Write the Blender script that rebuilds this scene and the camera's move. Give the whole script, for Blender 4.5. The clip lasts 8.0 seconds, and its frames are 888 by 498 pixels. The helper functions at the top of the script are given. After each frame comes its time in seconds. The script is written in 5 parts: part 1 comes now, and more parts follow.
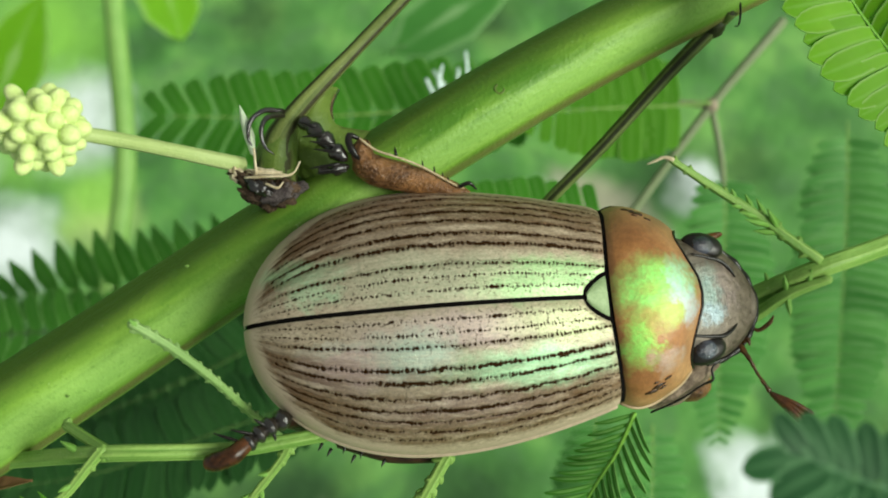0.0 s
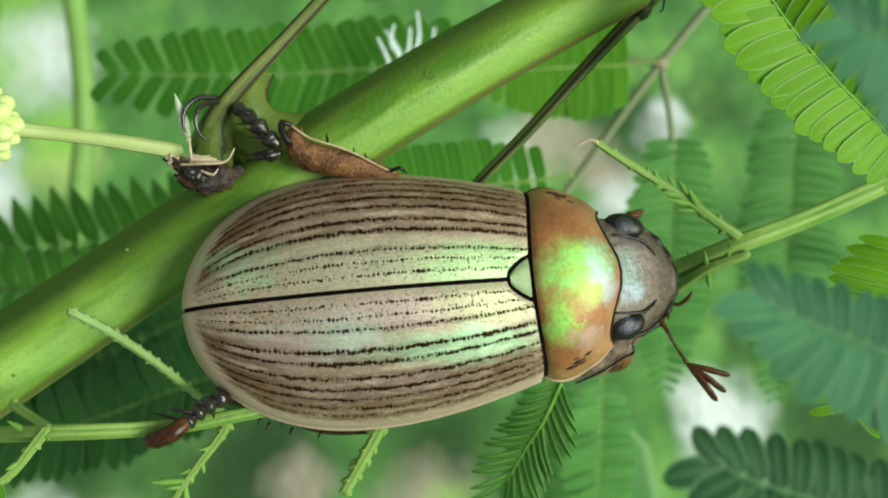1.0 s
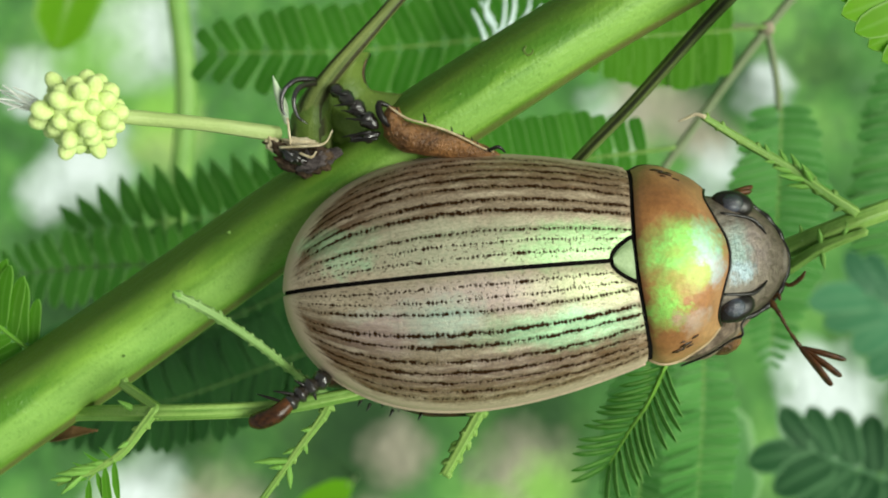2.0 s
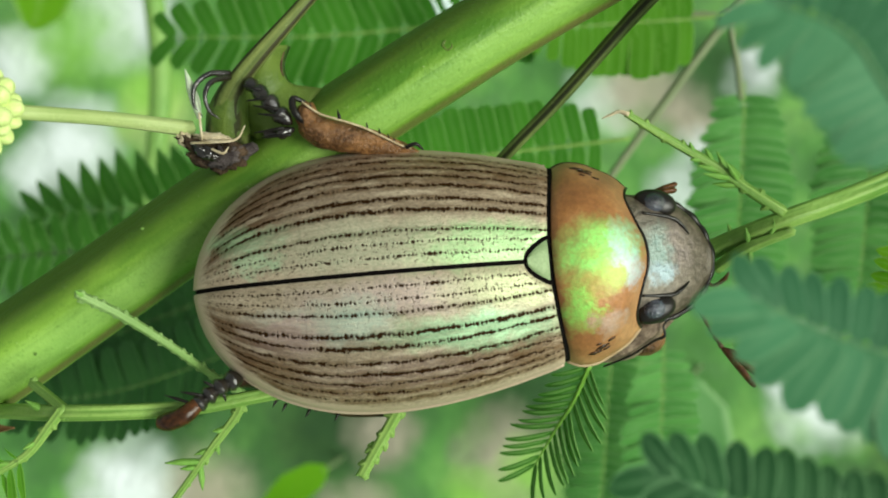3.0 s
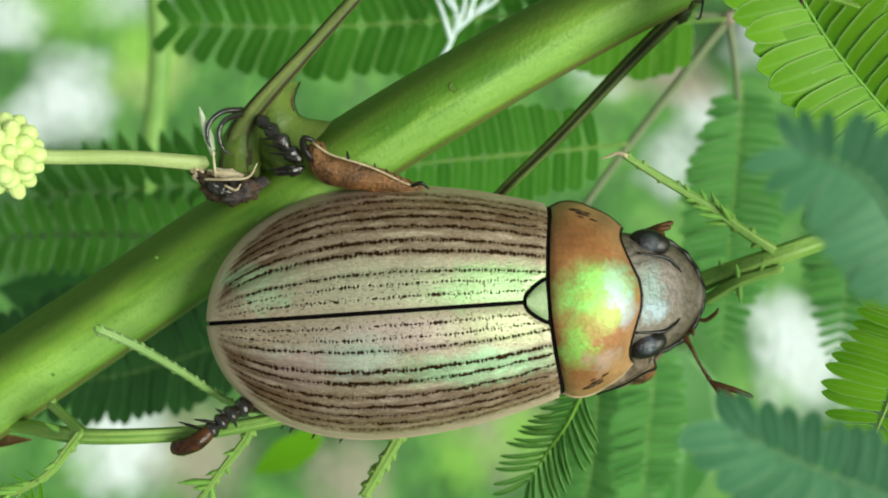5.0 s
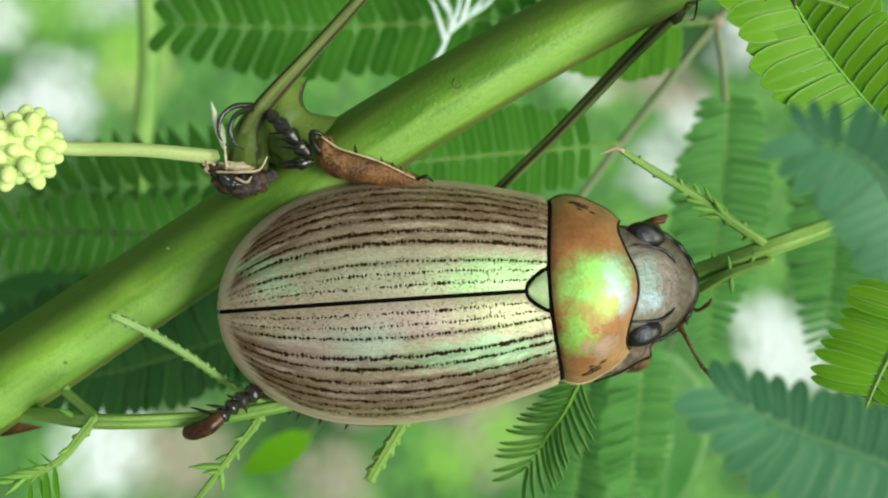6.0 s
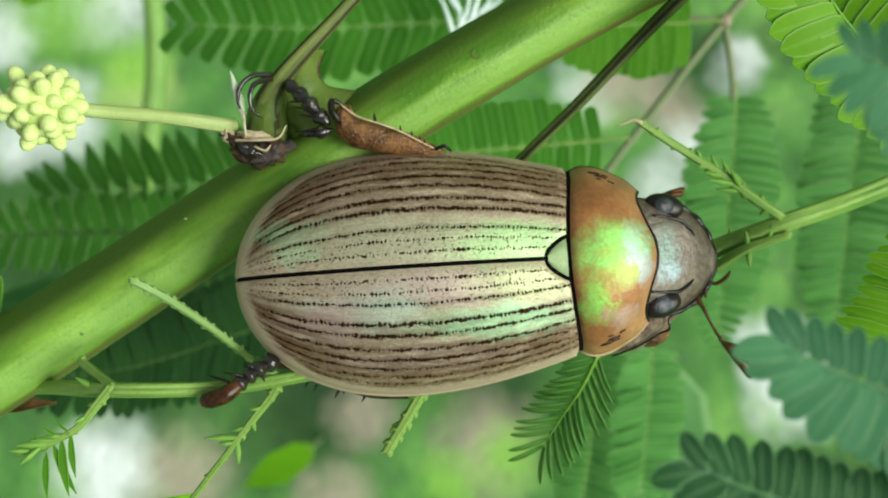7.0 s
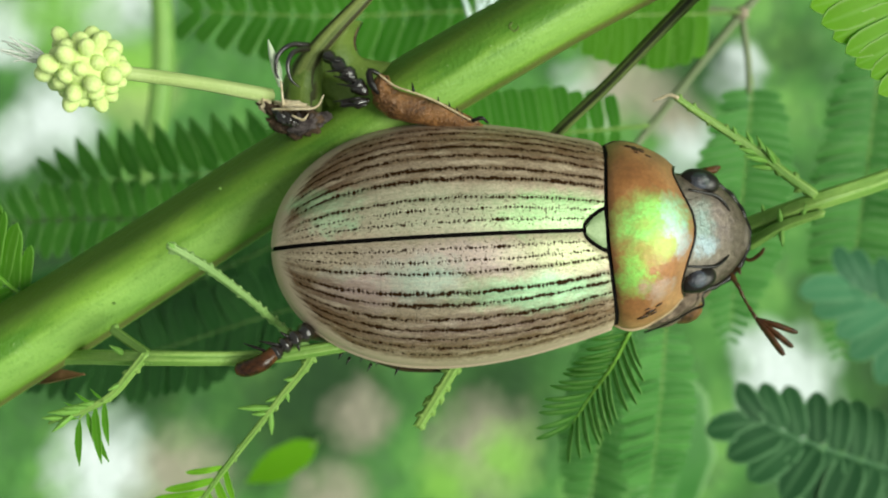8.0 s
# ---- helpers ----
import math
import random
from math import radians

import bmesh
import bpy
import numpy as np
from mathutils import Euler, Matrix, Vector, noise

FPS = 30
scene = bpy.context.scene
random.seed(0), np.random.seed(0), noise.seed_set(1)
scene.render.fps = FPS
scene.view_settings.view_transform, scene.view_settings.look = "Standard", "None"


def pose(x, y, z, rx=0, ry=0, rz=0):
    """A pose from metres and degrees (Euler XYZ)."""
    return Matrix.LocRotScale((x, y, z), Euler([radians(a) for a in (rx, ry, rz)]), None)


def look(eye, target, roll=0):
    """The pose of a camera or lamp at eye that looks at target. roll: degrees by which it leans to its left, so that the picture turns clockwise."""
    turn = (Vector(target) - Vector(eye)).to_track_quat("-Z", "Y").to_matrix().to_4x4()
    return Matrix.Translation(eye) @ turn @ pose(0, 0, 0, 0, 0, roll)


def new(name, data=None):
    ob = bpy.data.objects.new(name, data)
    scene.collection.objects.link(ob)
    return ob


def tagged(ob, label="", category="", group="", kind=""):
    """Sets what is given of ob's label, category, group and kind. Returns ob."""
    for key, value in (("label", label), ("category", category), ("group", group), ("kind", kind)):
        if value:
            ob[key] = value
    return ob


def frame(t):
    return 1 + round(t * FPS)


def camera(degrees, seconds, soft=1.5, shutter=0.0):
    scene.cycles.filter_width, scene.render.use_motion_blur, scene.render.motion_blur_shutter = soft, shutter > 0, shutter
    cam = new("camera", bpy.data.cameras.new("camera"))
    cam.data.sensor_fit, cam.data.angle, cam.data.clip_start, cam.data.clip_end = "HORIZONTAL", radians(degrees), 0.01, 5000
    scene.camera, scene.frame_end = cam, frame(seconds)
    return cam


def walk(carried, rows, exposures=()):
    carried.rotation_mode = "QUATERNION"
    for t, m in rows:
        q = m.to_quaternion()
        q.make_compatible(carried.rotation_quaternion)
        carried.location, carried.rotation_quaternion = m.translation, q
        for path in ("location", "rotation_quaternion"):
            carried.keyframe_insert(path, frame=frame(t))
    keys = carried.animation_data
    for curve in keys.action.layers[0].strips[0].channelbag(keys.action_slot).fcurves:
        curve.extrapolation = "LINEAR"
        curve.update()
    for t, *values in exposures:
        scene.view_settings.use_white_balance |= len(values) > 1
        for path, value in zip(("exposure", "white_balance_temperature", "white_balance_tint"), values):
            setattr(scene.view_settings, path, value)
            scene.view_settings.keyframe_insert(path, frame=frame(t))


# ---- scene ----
# A jewel-coloured scarab on the stem of a feathery-leaved shrub. Lengths below are in millimetres.
MM = 0.001
EYE = 0.5
# the camera looks steeply down on the shrub; lengths below are in its first pose: x right, y ahead, z up its view
ORIENT = Euler((radians(-75), 0, 0)).to_matrix().to_4x4()
cam = camera(50.0, 8.0, soft=1.95)
ROWS = [
    (0.0, -0.000, 0.001, -0.000, -0.161, -0.003, -0.000),
    (0.5, 1.888, -1.828, 1.544, -1.709, -1.279, 0.422),
    (1.0, 1.948, -1.756, 2.207, -1.798, -3.862, 0.254),
    (1.5, 1.293, -1.681, 2.513, 1.401, -6.088, 0.724),
    (2.0, 1.698, -0.976, 2.701, 3.806, -5.650, 1.102),
    (2.2, 3.027, -0.675, 2.832, 2.381, -7.280, 0.751),
    (3.3, 5.265, 0.406, 4.122, 5.223, -6.688, 0.796),
    (3.5, 4.192, 0.548, 4.895, 6.724, -7.301, 0.840),
    (4.0, 2.580, 0.226, 6.695, 7.077, -7.581, 0.959),
    (4.5, 4.600, -0.117, 7.307, 3.441, -8.093, -0.050),
    (5.0, 4.881, -1.160, 7.419, 3.275, -9.557, -0.382),
    (6.3, 3.838, -3.157, 6.188, 1.843, -8.993, -0.749),
    (6.5, 4.059, -3.224, 5.314, 1.620, -8.532, -0.773),
    (7.0, 3.145, -3.152, 4.348, 2.350, -7.805, -0.723),
    (7.5, 2.333, -3.215, 3.542, 3.403, -6.234, -0.811),
    (8.0, 1.202, -3.319, 2.695, 2.157, -7.506, -1.378),
]
walk(cam, [(t, Matrix.Translation((0, 0, EYE)) @ ORIENT @ pose(x * MM, y * MM, z * MM, 90 + pitch, roll, yaw)) for t, x, y, z, yaw, pitch, roll in ROWS])
cam.data.dof.use_dof = True
cam.data.dof.focus_distance = 0.0425
cam.data.dof.aperture_fstop = 75.0

# ---- world and sun: a bright, lightly clouded sky ----
world = bpy.data.worlds.new("world")
scene.world = world
world.use_nodes = True
wn, wl = world.node_tree.nodes, world.node_tree.links
sky = wn.new("ShaderNodeTexSky")
sky.sky_type, sky.sun_disc = "NISHITA", False
sky.sun_elevation, sky.sun_rotation = radians(38), radians(105)
cloud = wn.new("ShaderNodeMix")
cloud.data_type = "RGBA"
cloud.inputs[0].default_value = 0.55
cloud.inputs[7].default_value = (4.35, 4.6, 3.35, 1)
wl.new(sky.outputs["Color"], cloud.inputs[6])
wl.new(cloud.outputs[2], wn["Background"].inputs["Color"])
wn["Background"].inputs["Strength"].default_value = 0.076
sun = new("sun", bpy.data.lights.new("sun", "SUN"))
sun.data.energy, sun.data.angle, sun.data.color = 3.35, radians(34), (0.95, 1.0, 0.86)
sun.matrix_world = look(ORIENT.to_3x3() @ Vector((0.74, -0.66, -0.03)), (0, 0, 0))
scene.view_settings.exposure = 0.45


# ---- materials ----
def material(name):
    m = bpy.data.materials.new(name)
    m.use_nodes = True
    return m, m.node_tree.nodes, m.node_tree.links, m.node_tree.nodes["Principled BSDF"]


def mm_coords(n, l):
    """Object coordinates in millimetres."""
    tc, s = n.new("ShaderNodeTexCoord"), n.new("ShaderNodeVectorMath")
    s.operation = "SCALE"
    s.inputs["Scale"].default_value = 1000
    l.new(tc.outputs["Object"], s.inputs[0])
    return s.outputs["Vector"]


def noise_of(n, l, vec, scale, detail=3.0, rough=0.55):
    t = n.new("ShaderNodeTexNoise")
    t.inputs["Scale"].default_value, t.inputs["Detail"].default_value, t.inputs["Roughness"].default_value = scale, detail, rough
    l.new(vec, t.inputs["Vector"])
    return t.outputs["Fac"]


def ramp(n, l, fac, stops):
    r = n.new("ShaderNodeValToRGB")
    e = r.color_ramp.elements
    while len(e) < len(stops):
        e.new(0.5)
    for el, (p, c) in zip(e, stops):
        el.position, el.color = p, (*c, 1) if len(c) == 3 else c
    l.new(fac, r.inputs["Fac"])
    return r.outputs["Color"]


def mixed(n, l, fac, a, b, mode="MIX"):
    m = n.new("ShaderNodeMix")
    m.data_type, m.blend_type = "RGBA", mode
    for sock, v in ((m.inputs[0], fac), (m.inputs[6], a), (m.inputs[7], b)):
        if isinstance(v, (int, float)):
            sock.default_value = v
        elif isinstance(v, tuple):
            sock.default_value = (*v, 1)
        else:
            l.new(v, sock)
    return m.outputs[2]


def sums(n, l, op, a, b=None):
    m = n.new("ShaderNodeMath")
    m.operation = op
    m.inputs[2].default_value = 0.5
    for i, v in enumerate((a, b)):
        if v is None:
            continue
        if isinstance(v, (int, float)):
            m.inputs[i].default_value = v
        else:
            l.new(v, m.inputs[i])
    return m.outputs[0]


def bump(n, l, height, dist, strength, shader):
    b = n.new("ShaderNodeBump")
    b.inputs["Distance"].default_value, b.inputs["Strength"].default_value = dist * MM, strength
    l.new(height, b.inputs["Height"])
    l.new(b.outputs["Normal"], shader.inputs["Normal"])
    return b


def mottled(name, dark, light, scale, rough=0.5, relief=0.05, spec=0.5, fine=6.0, metal=0.0):
    """A plain natural surface with grain at two scales."""
    m, n, l, s = material(name)
    vec = mm_coords(n, l)
    a, b = noise_of(n, l, vec, scale, 4), noise_of(n, l, vec, scale * fine, 3)
    both = sums(n, l, "ADD", sums(n, l, "MULTIPLY", a, 0.7), sums(n, l, "MULTIPLY", b, 0.3))
    l.new(ramp(n, l, both, [(0.36, dark), (0.64, light)]), s.inputs["Base Color"])
    s.inputs["Roughness"].default_value, s.inputs["Specular IOR Level"].default_value, s.inputs["Metallic"].default_value = rough, spec, metal
    bump(n, l, b, relief, 0.6, s)
    return m


def leafy(name, dark, light, rib, through_light=0.4, rough=0.45):
    """Leaflet blade: x across, y along; a paler midrib and edge, light shining through."""
    m, n, l, s = material(name)
    vec = mm_coords(n, l)
    info, uv, sep, off = n.new("ShaderNodeObjectInfo"), n.new("ShaderNodeUVMap"), n.new("ShaderNodeSeparateXYZ"), n.new("ShaderNodeVectorMath")
    uv.uv_map = "across"
    l.new(uv.outputs["UV"], sep.inputs[0])
    off.operation = "MULTIPLY_ADD"
    l.new(info.outputs["Random"], off.inputs[0])
    off.inputs[1].default_value = (17, 29, 13)
    l.new(vec, off.inputs[2])
    grain, fine = noise_of(n, l, off.outputs[0], 1.6, 4), noise_of(n, l, off.outputs[0], 9.0, 3)
    tone = sums(n, l, "ADD", sums(n, l, "ADD", sums(n, l, "MULTIPLY", grain, 0.45), sums(n, l, "MULTIPLY", fine, 0.2)), sums(n, l, "MULTIPLY", info.outputs["Random"], 0.35))
    col = ramp(n, l, tone, [(0.25, dark), (0.75, light)])
    ribs = ramp(n, l, sep.outputs["X"], [(0.05, (0.22, 0.22, 0.22)), (0.2, (0, 0, 0)), (0.80, (0, 0, 0)), (0.96, (0.75, 0.75, 0.75))])
    col = mixed(n, l, ribs, col, rib)
    l.new(col, s.inputs["Base Color"])
    s.inputs["Roughness"].default_value, s.inputs["Specular IOR Level"].default_value = rough, 0.18
    tr, mix = n.new("ShaderNodeBsdfTranslucent"), n.new("ShaderNodeMixShader")
    l.new(mixed(n, l, 0.5, col, (0.15, 0.50, 0.05)), tr.inputs["Color"])
    mix.inputs[0].default_value = through_light
    l.new(s.outputs[0], mix.inputs[1])
    l.new(tr.outputs[0], mix.inputs[2])
    l.new(mix.outputs[0], n["Material Output"].inputs["Surface"])
    bump(n, l, noise_of(n, l, off.outputs[0], 5, 2), 0.03, 0.5, s)
    return m


def sheen_patches(n, l, vec, col, mask, patches):
    """Lays soft-edged spots of sheen, painted at set places, over col; each has its centre and reach along and across
    the body in mm.
    """
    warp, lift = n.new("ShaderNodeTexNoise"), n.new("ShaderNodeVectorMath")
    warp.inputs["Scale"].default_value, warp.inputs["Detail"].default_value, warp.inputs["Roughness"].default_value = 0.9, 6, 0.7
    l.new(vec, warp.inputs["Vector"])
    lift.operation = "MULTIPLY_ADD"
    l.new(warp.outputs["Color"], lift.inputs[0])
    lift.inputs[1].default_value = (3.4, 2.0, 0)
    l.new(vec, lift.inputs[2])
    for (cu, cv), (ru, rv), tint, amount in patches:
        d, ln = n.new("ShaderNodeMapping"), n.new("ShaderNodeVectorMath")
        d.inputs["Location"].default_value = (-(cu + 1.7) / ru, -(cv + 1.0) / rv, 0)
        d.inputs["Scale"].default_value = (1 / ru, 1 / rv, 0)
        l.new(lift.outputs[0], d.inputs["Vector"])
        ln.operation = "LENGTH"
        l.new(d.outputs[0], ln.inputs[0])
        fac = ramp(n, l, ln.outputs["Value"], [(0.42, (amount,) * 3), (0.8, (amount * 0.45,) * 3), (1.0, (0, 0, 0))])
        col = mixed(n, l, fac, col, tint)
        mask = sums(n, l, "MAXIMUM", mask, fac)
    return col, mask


def pearly(name, base_of, sheen, rough, coat, amount, stretch=(1, 1, 1), ragged=0.06, relief=0.05, patches=(), strong=0.4, gloss=0.56):
    """Pearly beetle shell: pigment under a gloss whose colour shifts with the angle of view; spots of iridescence and
    highlight are painted at set places.
    """
    m, n, l, s = material(name)
    vec = mm_coords(n, l)
    col, height, pits = base_of(n, l, vec)
    l.new(col, s.inputs["Base Color"])
    s.inputs["Roughness"].default_value, s.inputs["Coat Weight"].default_value, s.inputs["Coat Roughness"].default_value = rough, coat, 0.12
    lw, gl, mix = n.new("ShaderNodeLayerWeight"), n.new("ShaderNodeBsdfGlossy"), n.new("ShaderNodeMixShader")
    lw.inputs["Blend"].default_value = 0.5
    mp = n.new("ShaderNodeMapping")
    mp.inputs["Scale"].default_value = stretch
    l.new(vec, mp.inputs["Vector"])
    wob = sums(n, l, "MULTIPLY", sums(n, l, "SUBTRACT", noise_of(n, l, mp.outputs[0], 0.9, 5, 0.62), 0.5), ragged)
    gl.inputs["Roughness"].default_value = gloss
    tint = ramp(n, l, sums(n, l, "ADD", lw.outputs["Facing"], wob), sheen)
    tint, sheen_spots = sheen_patches(n, l, vec, tint, 0.0, patches)
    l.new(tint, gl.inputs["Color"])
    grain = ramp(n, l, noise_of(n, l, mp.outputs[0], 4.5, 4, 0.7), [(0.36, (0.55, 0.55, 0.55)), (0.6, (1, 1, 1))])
    share = sums(n, l, "ADD", amount, sums(n, l, "MULTIPLY", sums(n, l, "MULTIPLY", sheen_spots, grain), strong))
    if pits is not None:
        share = sums(n, l, "MULTIPLY", sums(n, l, "SUBTRACT", 1.0, pits), share)
        l.new(sums(n, l, "MULTIPLY", sums(n, l, "SUBTRACT", 1.0, pits), 0.4), s.inputs["Specular IOR Level"])
    l.new(share, mix.inputs[0])
    l.new(s.outputs[0], mix.inputs[1])
    l.new(gl.outputs[0], mix.inputs[2])
    l.new(mix.outputs[0], n["Material Output"].inputs["Surface"])
    b = bump(n, l, height, relief, 0.5, s)
    l.new(b.outputs["Normal"], gl.inputs["Normal"])
    return m


def elytra_base(n, l, vec):
    """Beige shell with rows of dark punctures; the map holds mm along and the share from suture to margin."""
    uv, sep = n.new("ShaderNodeUVMap"), n.new("ShaderNodeSeparateXYZ")
    uv.uv_map = "lanes"
    l.new(uv.outputs["UV"], sep.inputs[0])
    along, lane = sep.outputs["X"], sep.outputs["Y"]
    flat = n.new("ShaderNodeCombineXYZ")
    l.new(sums(n, l, "MULTIPLY", along, 4.2), flat.inputs["X"])
    l.new(sums(n, l, "MULTIPLY", lane, 30.0), flat.inputs["Y"])
    smear = n.new("ShaderNodeCombineXYZ")
    l.new(sums(n, l, "MULTIPLY", along, 0.9), smear.inputs["X"])
    l.new(sums(n, l, "MULTIPLY", lane, 26.0), smear.inputs["Y"])
    slow = n.new("ShaderNodeCombineXYZ")
    l.new(sums(n, l, "MULTIPLY", along, 1.1), slow.inputs["X"])
    l.new(sums(n, l, "MULTIPLY", sums(n, l, "FLOOR", sums(n, l, "ADD", sums(n, l, "MULTIPLY", lane, 12.6), 0.2)), 3.7), slow.inputs["Y"])
    wave = noise_of(n, l, flat.outputs[0], 0.16, 2)
    lane2 = sums(n, l, "ADD", lane, sums(n, l, "ADD", sums(n, l, "MULTIPLY", sums(n, l, "SUBTRACT", wave, 0.5), 0.03), sums(n, l, "MULTIPLY", sums(n, l, "SUBTRACT", noise_of(n, l, flat.outputs[0], 0.6, 4), 0.5), 0.045)))
    rows = []
    for p, w, d in ((0.105, 0.018, 0.72), (0.20, 0.018, 0.72), (0.285, 0.020, 0.86), (0.44, 0.026, 1.0), (0.525, 0.026, 1.0),
                    (0.635, 0.024, 0.92), (0.715, 0.025, 0.92), (0.785, 0.021, 0.88), (0.85, 0.018, 0.82), (0.905, 0.018, 0.75)):
        rows += [(p - w * 1.3, (0, 0, 0)), (p, (d, d, d)), (p + w * 1.3, (0, 0, 0))]
    line = ramp(n, l, lane2, rows)
    beat = sums(n, l, "SINE", sums(n, l, "ADD", sums(n, l, "MULTIPLY", along, 29.0), sums(n, l, "MULTIPLY", noise_of(n, l, slow.outputs[0], 1.6, 3), 22.0)))
    runs = ramp(n, l, lane, [(0.33, (1, 1, 1)), (0.45, (0.7, 0.7, 0.7)), (0.62, (0.5, 0.5, 0.5)), (0.72, (0.3, 0.3, 0.3)), (0.9, (0.5, 0.5, 0.5))])
    length = sums(n, l, "DIVIDE", sums(n, l, "ADD", along, 14.8), 16.5)
    rim_uv, rim_sep = n.new("ShaderNodeUVMap"), n.new("ShaderNodeSeparateXYZ")
    rim_uv.uv_map = "rim"
    l.new(rim_uv.outputs["UV"], rim_sep.inputs[0])
    rim_wide = ramp(n, l, length, [(0.0, (1, 1, 1)), (0.22, (0.45, 0.45, 0.45)), (1.0, (0.3, 0.3, 0.3))])
    inset = sums(n, l, "ADD", sums(n, l, "DIVIDE", sums(n, l, "MULTIPLY", rim_sep.outputs["X"], 0.7), rim_wide), sums(n, l, "MULTIPLY", sums(n, l, "SUBTRACT", noise_of(n, l, smear.outputs[0], 0.9, 4, 0.65), 0.5), 0.7))
    inner = ramp(n, l, inset, [(0.34, (0, 0, 0)), (0.62, (1, 1, 1))])
    faded = ramp(n, l, sums(n, l, "ADD", length, sums(n, l, "MULTIPLY", sums(n, l, "SUBTRACT", noise_of(n, l, smear.outputs[0], 0.9, 2), 0.5), 0.3)), [(0.02, (0.55, 0.55, 0.55)), (0.10, (1, 1, 1)), (0.95, (1, 1, 1)), (1.02, (0.7, 0.7, 0.7))])
    level = sums(n, l, "ADD", sums(n, l, "MULTIPLY", line, faded), sums(n, l, "MULTIPLY", sums(n, l, "MULTIPLY", beat, runs), 0.22))
    level = sums(n, l, "ADD", level, sums(n, l, "MULTIPLY", sums(n, l, "SUBTRACT", noise_of(n, l, flat.outputs[0], 0.8, 4, 0.65), 0.5), 1.5))
    level = sums(n, l, "ADD", level, sums(n, l, "MULTIPLY", sums(n, l, "SUBTRACT", noise_of(n, l, smear.outputs[0], 0.6, 4, 0.6), 0.5), 1.2))
    mask = sums(n, l, "MULTIPLY", ramp(n, l, level, [(0.45, (0, 0, 0)), (0.80, (1, 1, 1))]), ramp(n, l, line, [(0.05, (0, 0, 0)), (0.2, (1, 1, 1))]))
    pitted = sums(n, l, "MULTIPLY", ramp(n, l, noise_of(n, l, flat.outputs[0], 1.25, 2), [(0.59, (0, 0, 0)), (0.64, (1, 1, 1))]),
                  ramp(n, l, lane, [(0.03, (0, 0, 0)), (0.06, (0.75, 0.75, 0.75)), (0.24, (0.65, 0.65, 0.65)), (0.40, (0.12, 0.12, 0.12)), (0.6, (0.3, 0.3, 0.3)), (0.9, (0.3, 0.3, 0.3)), (0.95, (0, 0, 0))]))
    mask = sums(n, l, "MAXIMUM", mask, pitted)
    streak = ramp(n, l, noise_of(n, l, smear.outputs[0], 0.55, 6, 0.72), [(0.37, (0, 0, 0)), (0.52, (1, 1, 1))])
    stain = sums(n, l, "MULTIPLY", ramp(n, l, lane2, [(0.36, (0.1, 0.1, 0.1)), (0.44, (0.7, 0.7, 0.7)), (0.57, (0.5, 0.5, 0.5)), (0.64, (0.8, 0.8, 0.8)), (0.84, (0.8, 0.8, 0.8)), (0.92, (0.2, 0.2, 0.2))]), streak)
    ends = sums(n, l, "MULTIPLY", ramp(n, l, length, [(0.012, (0, 0, 0)), (0.03, (1, 1, 1)), (0.20, (1, 1, 1)), (0.52, (0, 0, 0))]), ramp(n, l, lane2, [(0.10, (0.4, 0.4, 0.4)), (0.34, (0.5, 0.5, 0.5)), (0.41, (1, 1, 1)), (0.94, (1, 1, 1))]))
    stain = sums(n, l, "MAXIMUM", stain, sums(n, l, "MULTIPLY", ends, ramp(n, l, noise_of(n, l, smear.outputs[0], 0.35, 5, 0.7), [(0.36, (0.25, 0.25, 0.25)), (0.52, (1, 1, 1))])))
    shoulder = sums(n, l, "MULTIPLY", ramp(n, l, length, [(0.68, (0, 0, 0)), (0.86, (1, 1, 1)), (0.96, (0.7, 0.7, 0.7)), (1.0, (0, 0, 0))]), ramp(n, l, lane2, [(0.60, (0, 0, 0)), (0.68, (0.9, 0.9, 0.9)), (0.84, (1, 1, 1)), (0.90, (0, 0, 0))]))
    stain = sums(n, l, "MAXIMUM", sums(n, l, "MULTIPLY", stain, inner), sums(n, l, "MULTIPLY", shoulder, sums(n, l, "ADD", sums(n, l, "MULTIPLY", streak, 0.5), 0.5)))
    halo = ramp(n, l, noise_of(n, l, smear.outputs[0], 0.8, 5, 0.65), [(0.36, (0.35, 0.35, 0.35)), (0.58, (1, 1, 1))])
    body = ramp(n, l, noise_of(n, l, vec, 0.5, 4), [(0.3, (0.47, 0.365, 0.26)), (0.7, (0.66, 0.53, 0.395))])
    body = mixed(n, l, sums(n, l, "MULTIPLY", stain, 0.95), body, (0.088, 0.038, 0.014))
    wide = []
    for batch in ((0.285, 0.44, 0.525, 0.635), (0.715, 0.785, 0.85, 0.905)):
        rows = []
        for p in batch:
            rows += [(p - 0.038, (0, 0, 0)), (p - 0.015, (1, 1, 1)), (p + 0.015, (1, 1, 1)), (p + 0.034, (0, 0, 0))]
        wide.append(ramp(n, l, lane2, rows))
    body = mixed(n, l, sums(n, l, "MULTIPLY", sums(n, l, "MULTIPLY", sums(n, l, "MULTIPLY", sums(n, l, "ADD", wide[0], wide[1]), inner), halo), 0.9), body, (0.15, 0.078, 0.034))
    grit = n.new("ShaderNodeCombineXYZ")
    l.new(sums(n, l, "MULTIPLY", along, 3.0), grit.inputs["X"])
    l.new(sums(n, l, "MULTIPLY", lane, 34.0), grit.inputs["Y"])
    body = mixed(n, l, 0.75, body, ramp(n, l, noise_of(n, l, grit.outputs[0], 1.6, 5, 0.75), [(0.38, (0.45, 0.42, 0.38)), (0.60, (1.25, 1.23, 1.2))]), "MULTIPLY")
    mask = sums(n, l, "MULTIPLY", mask, inner)
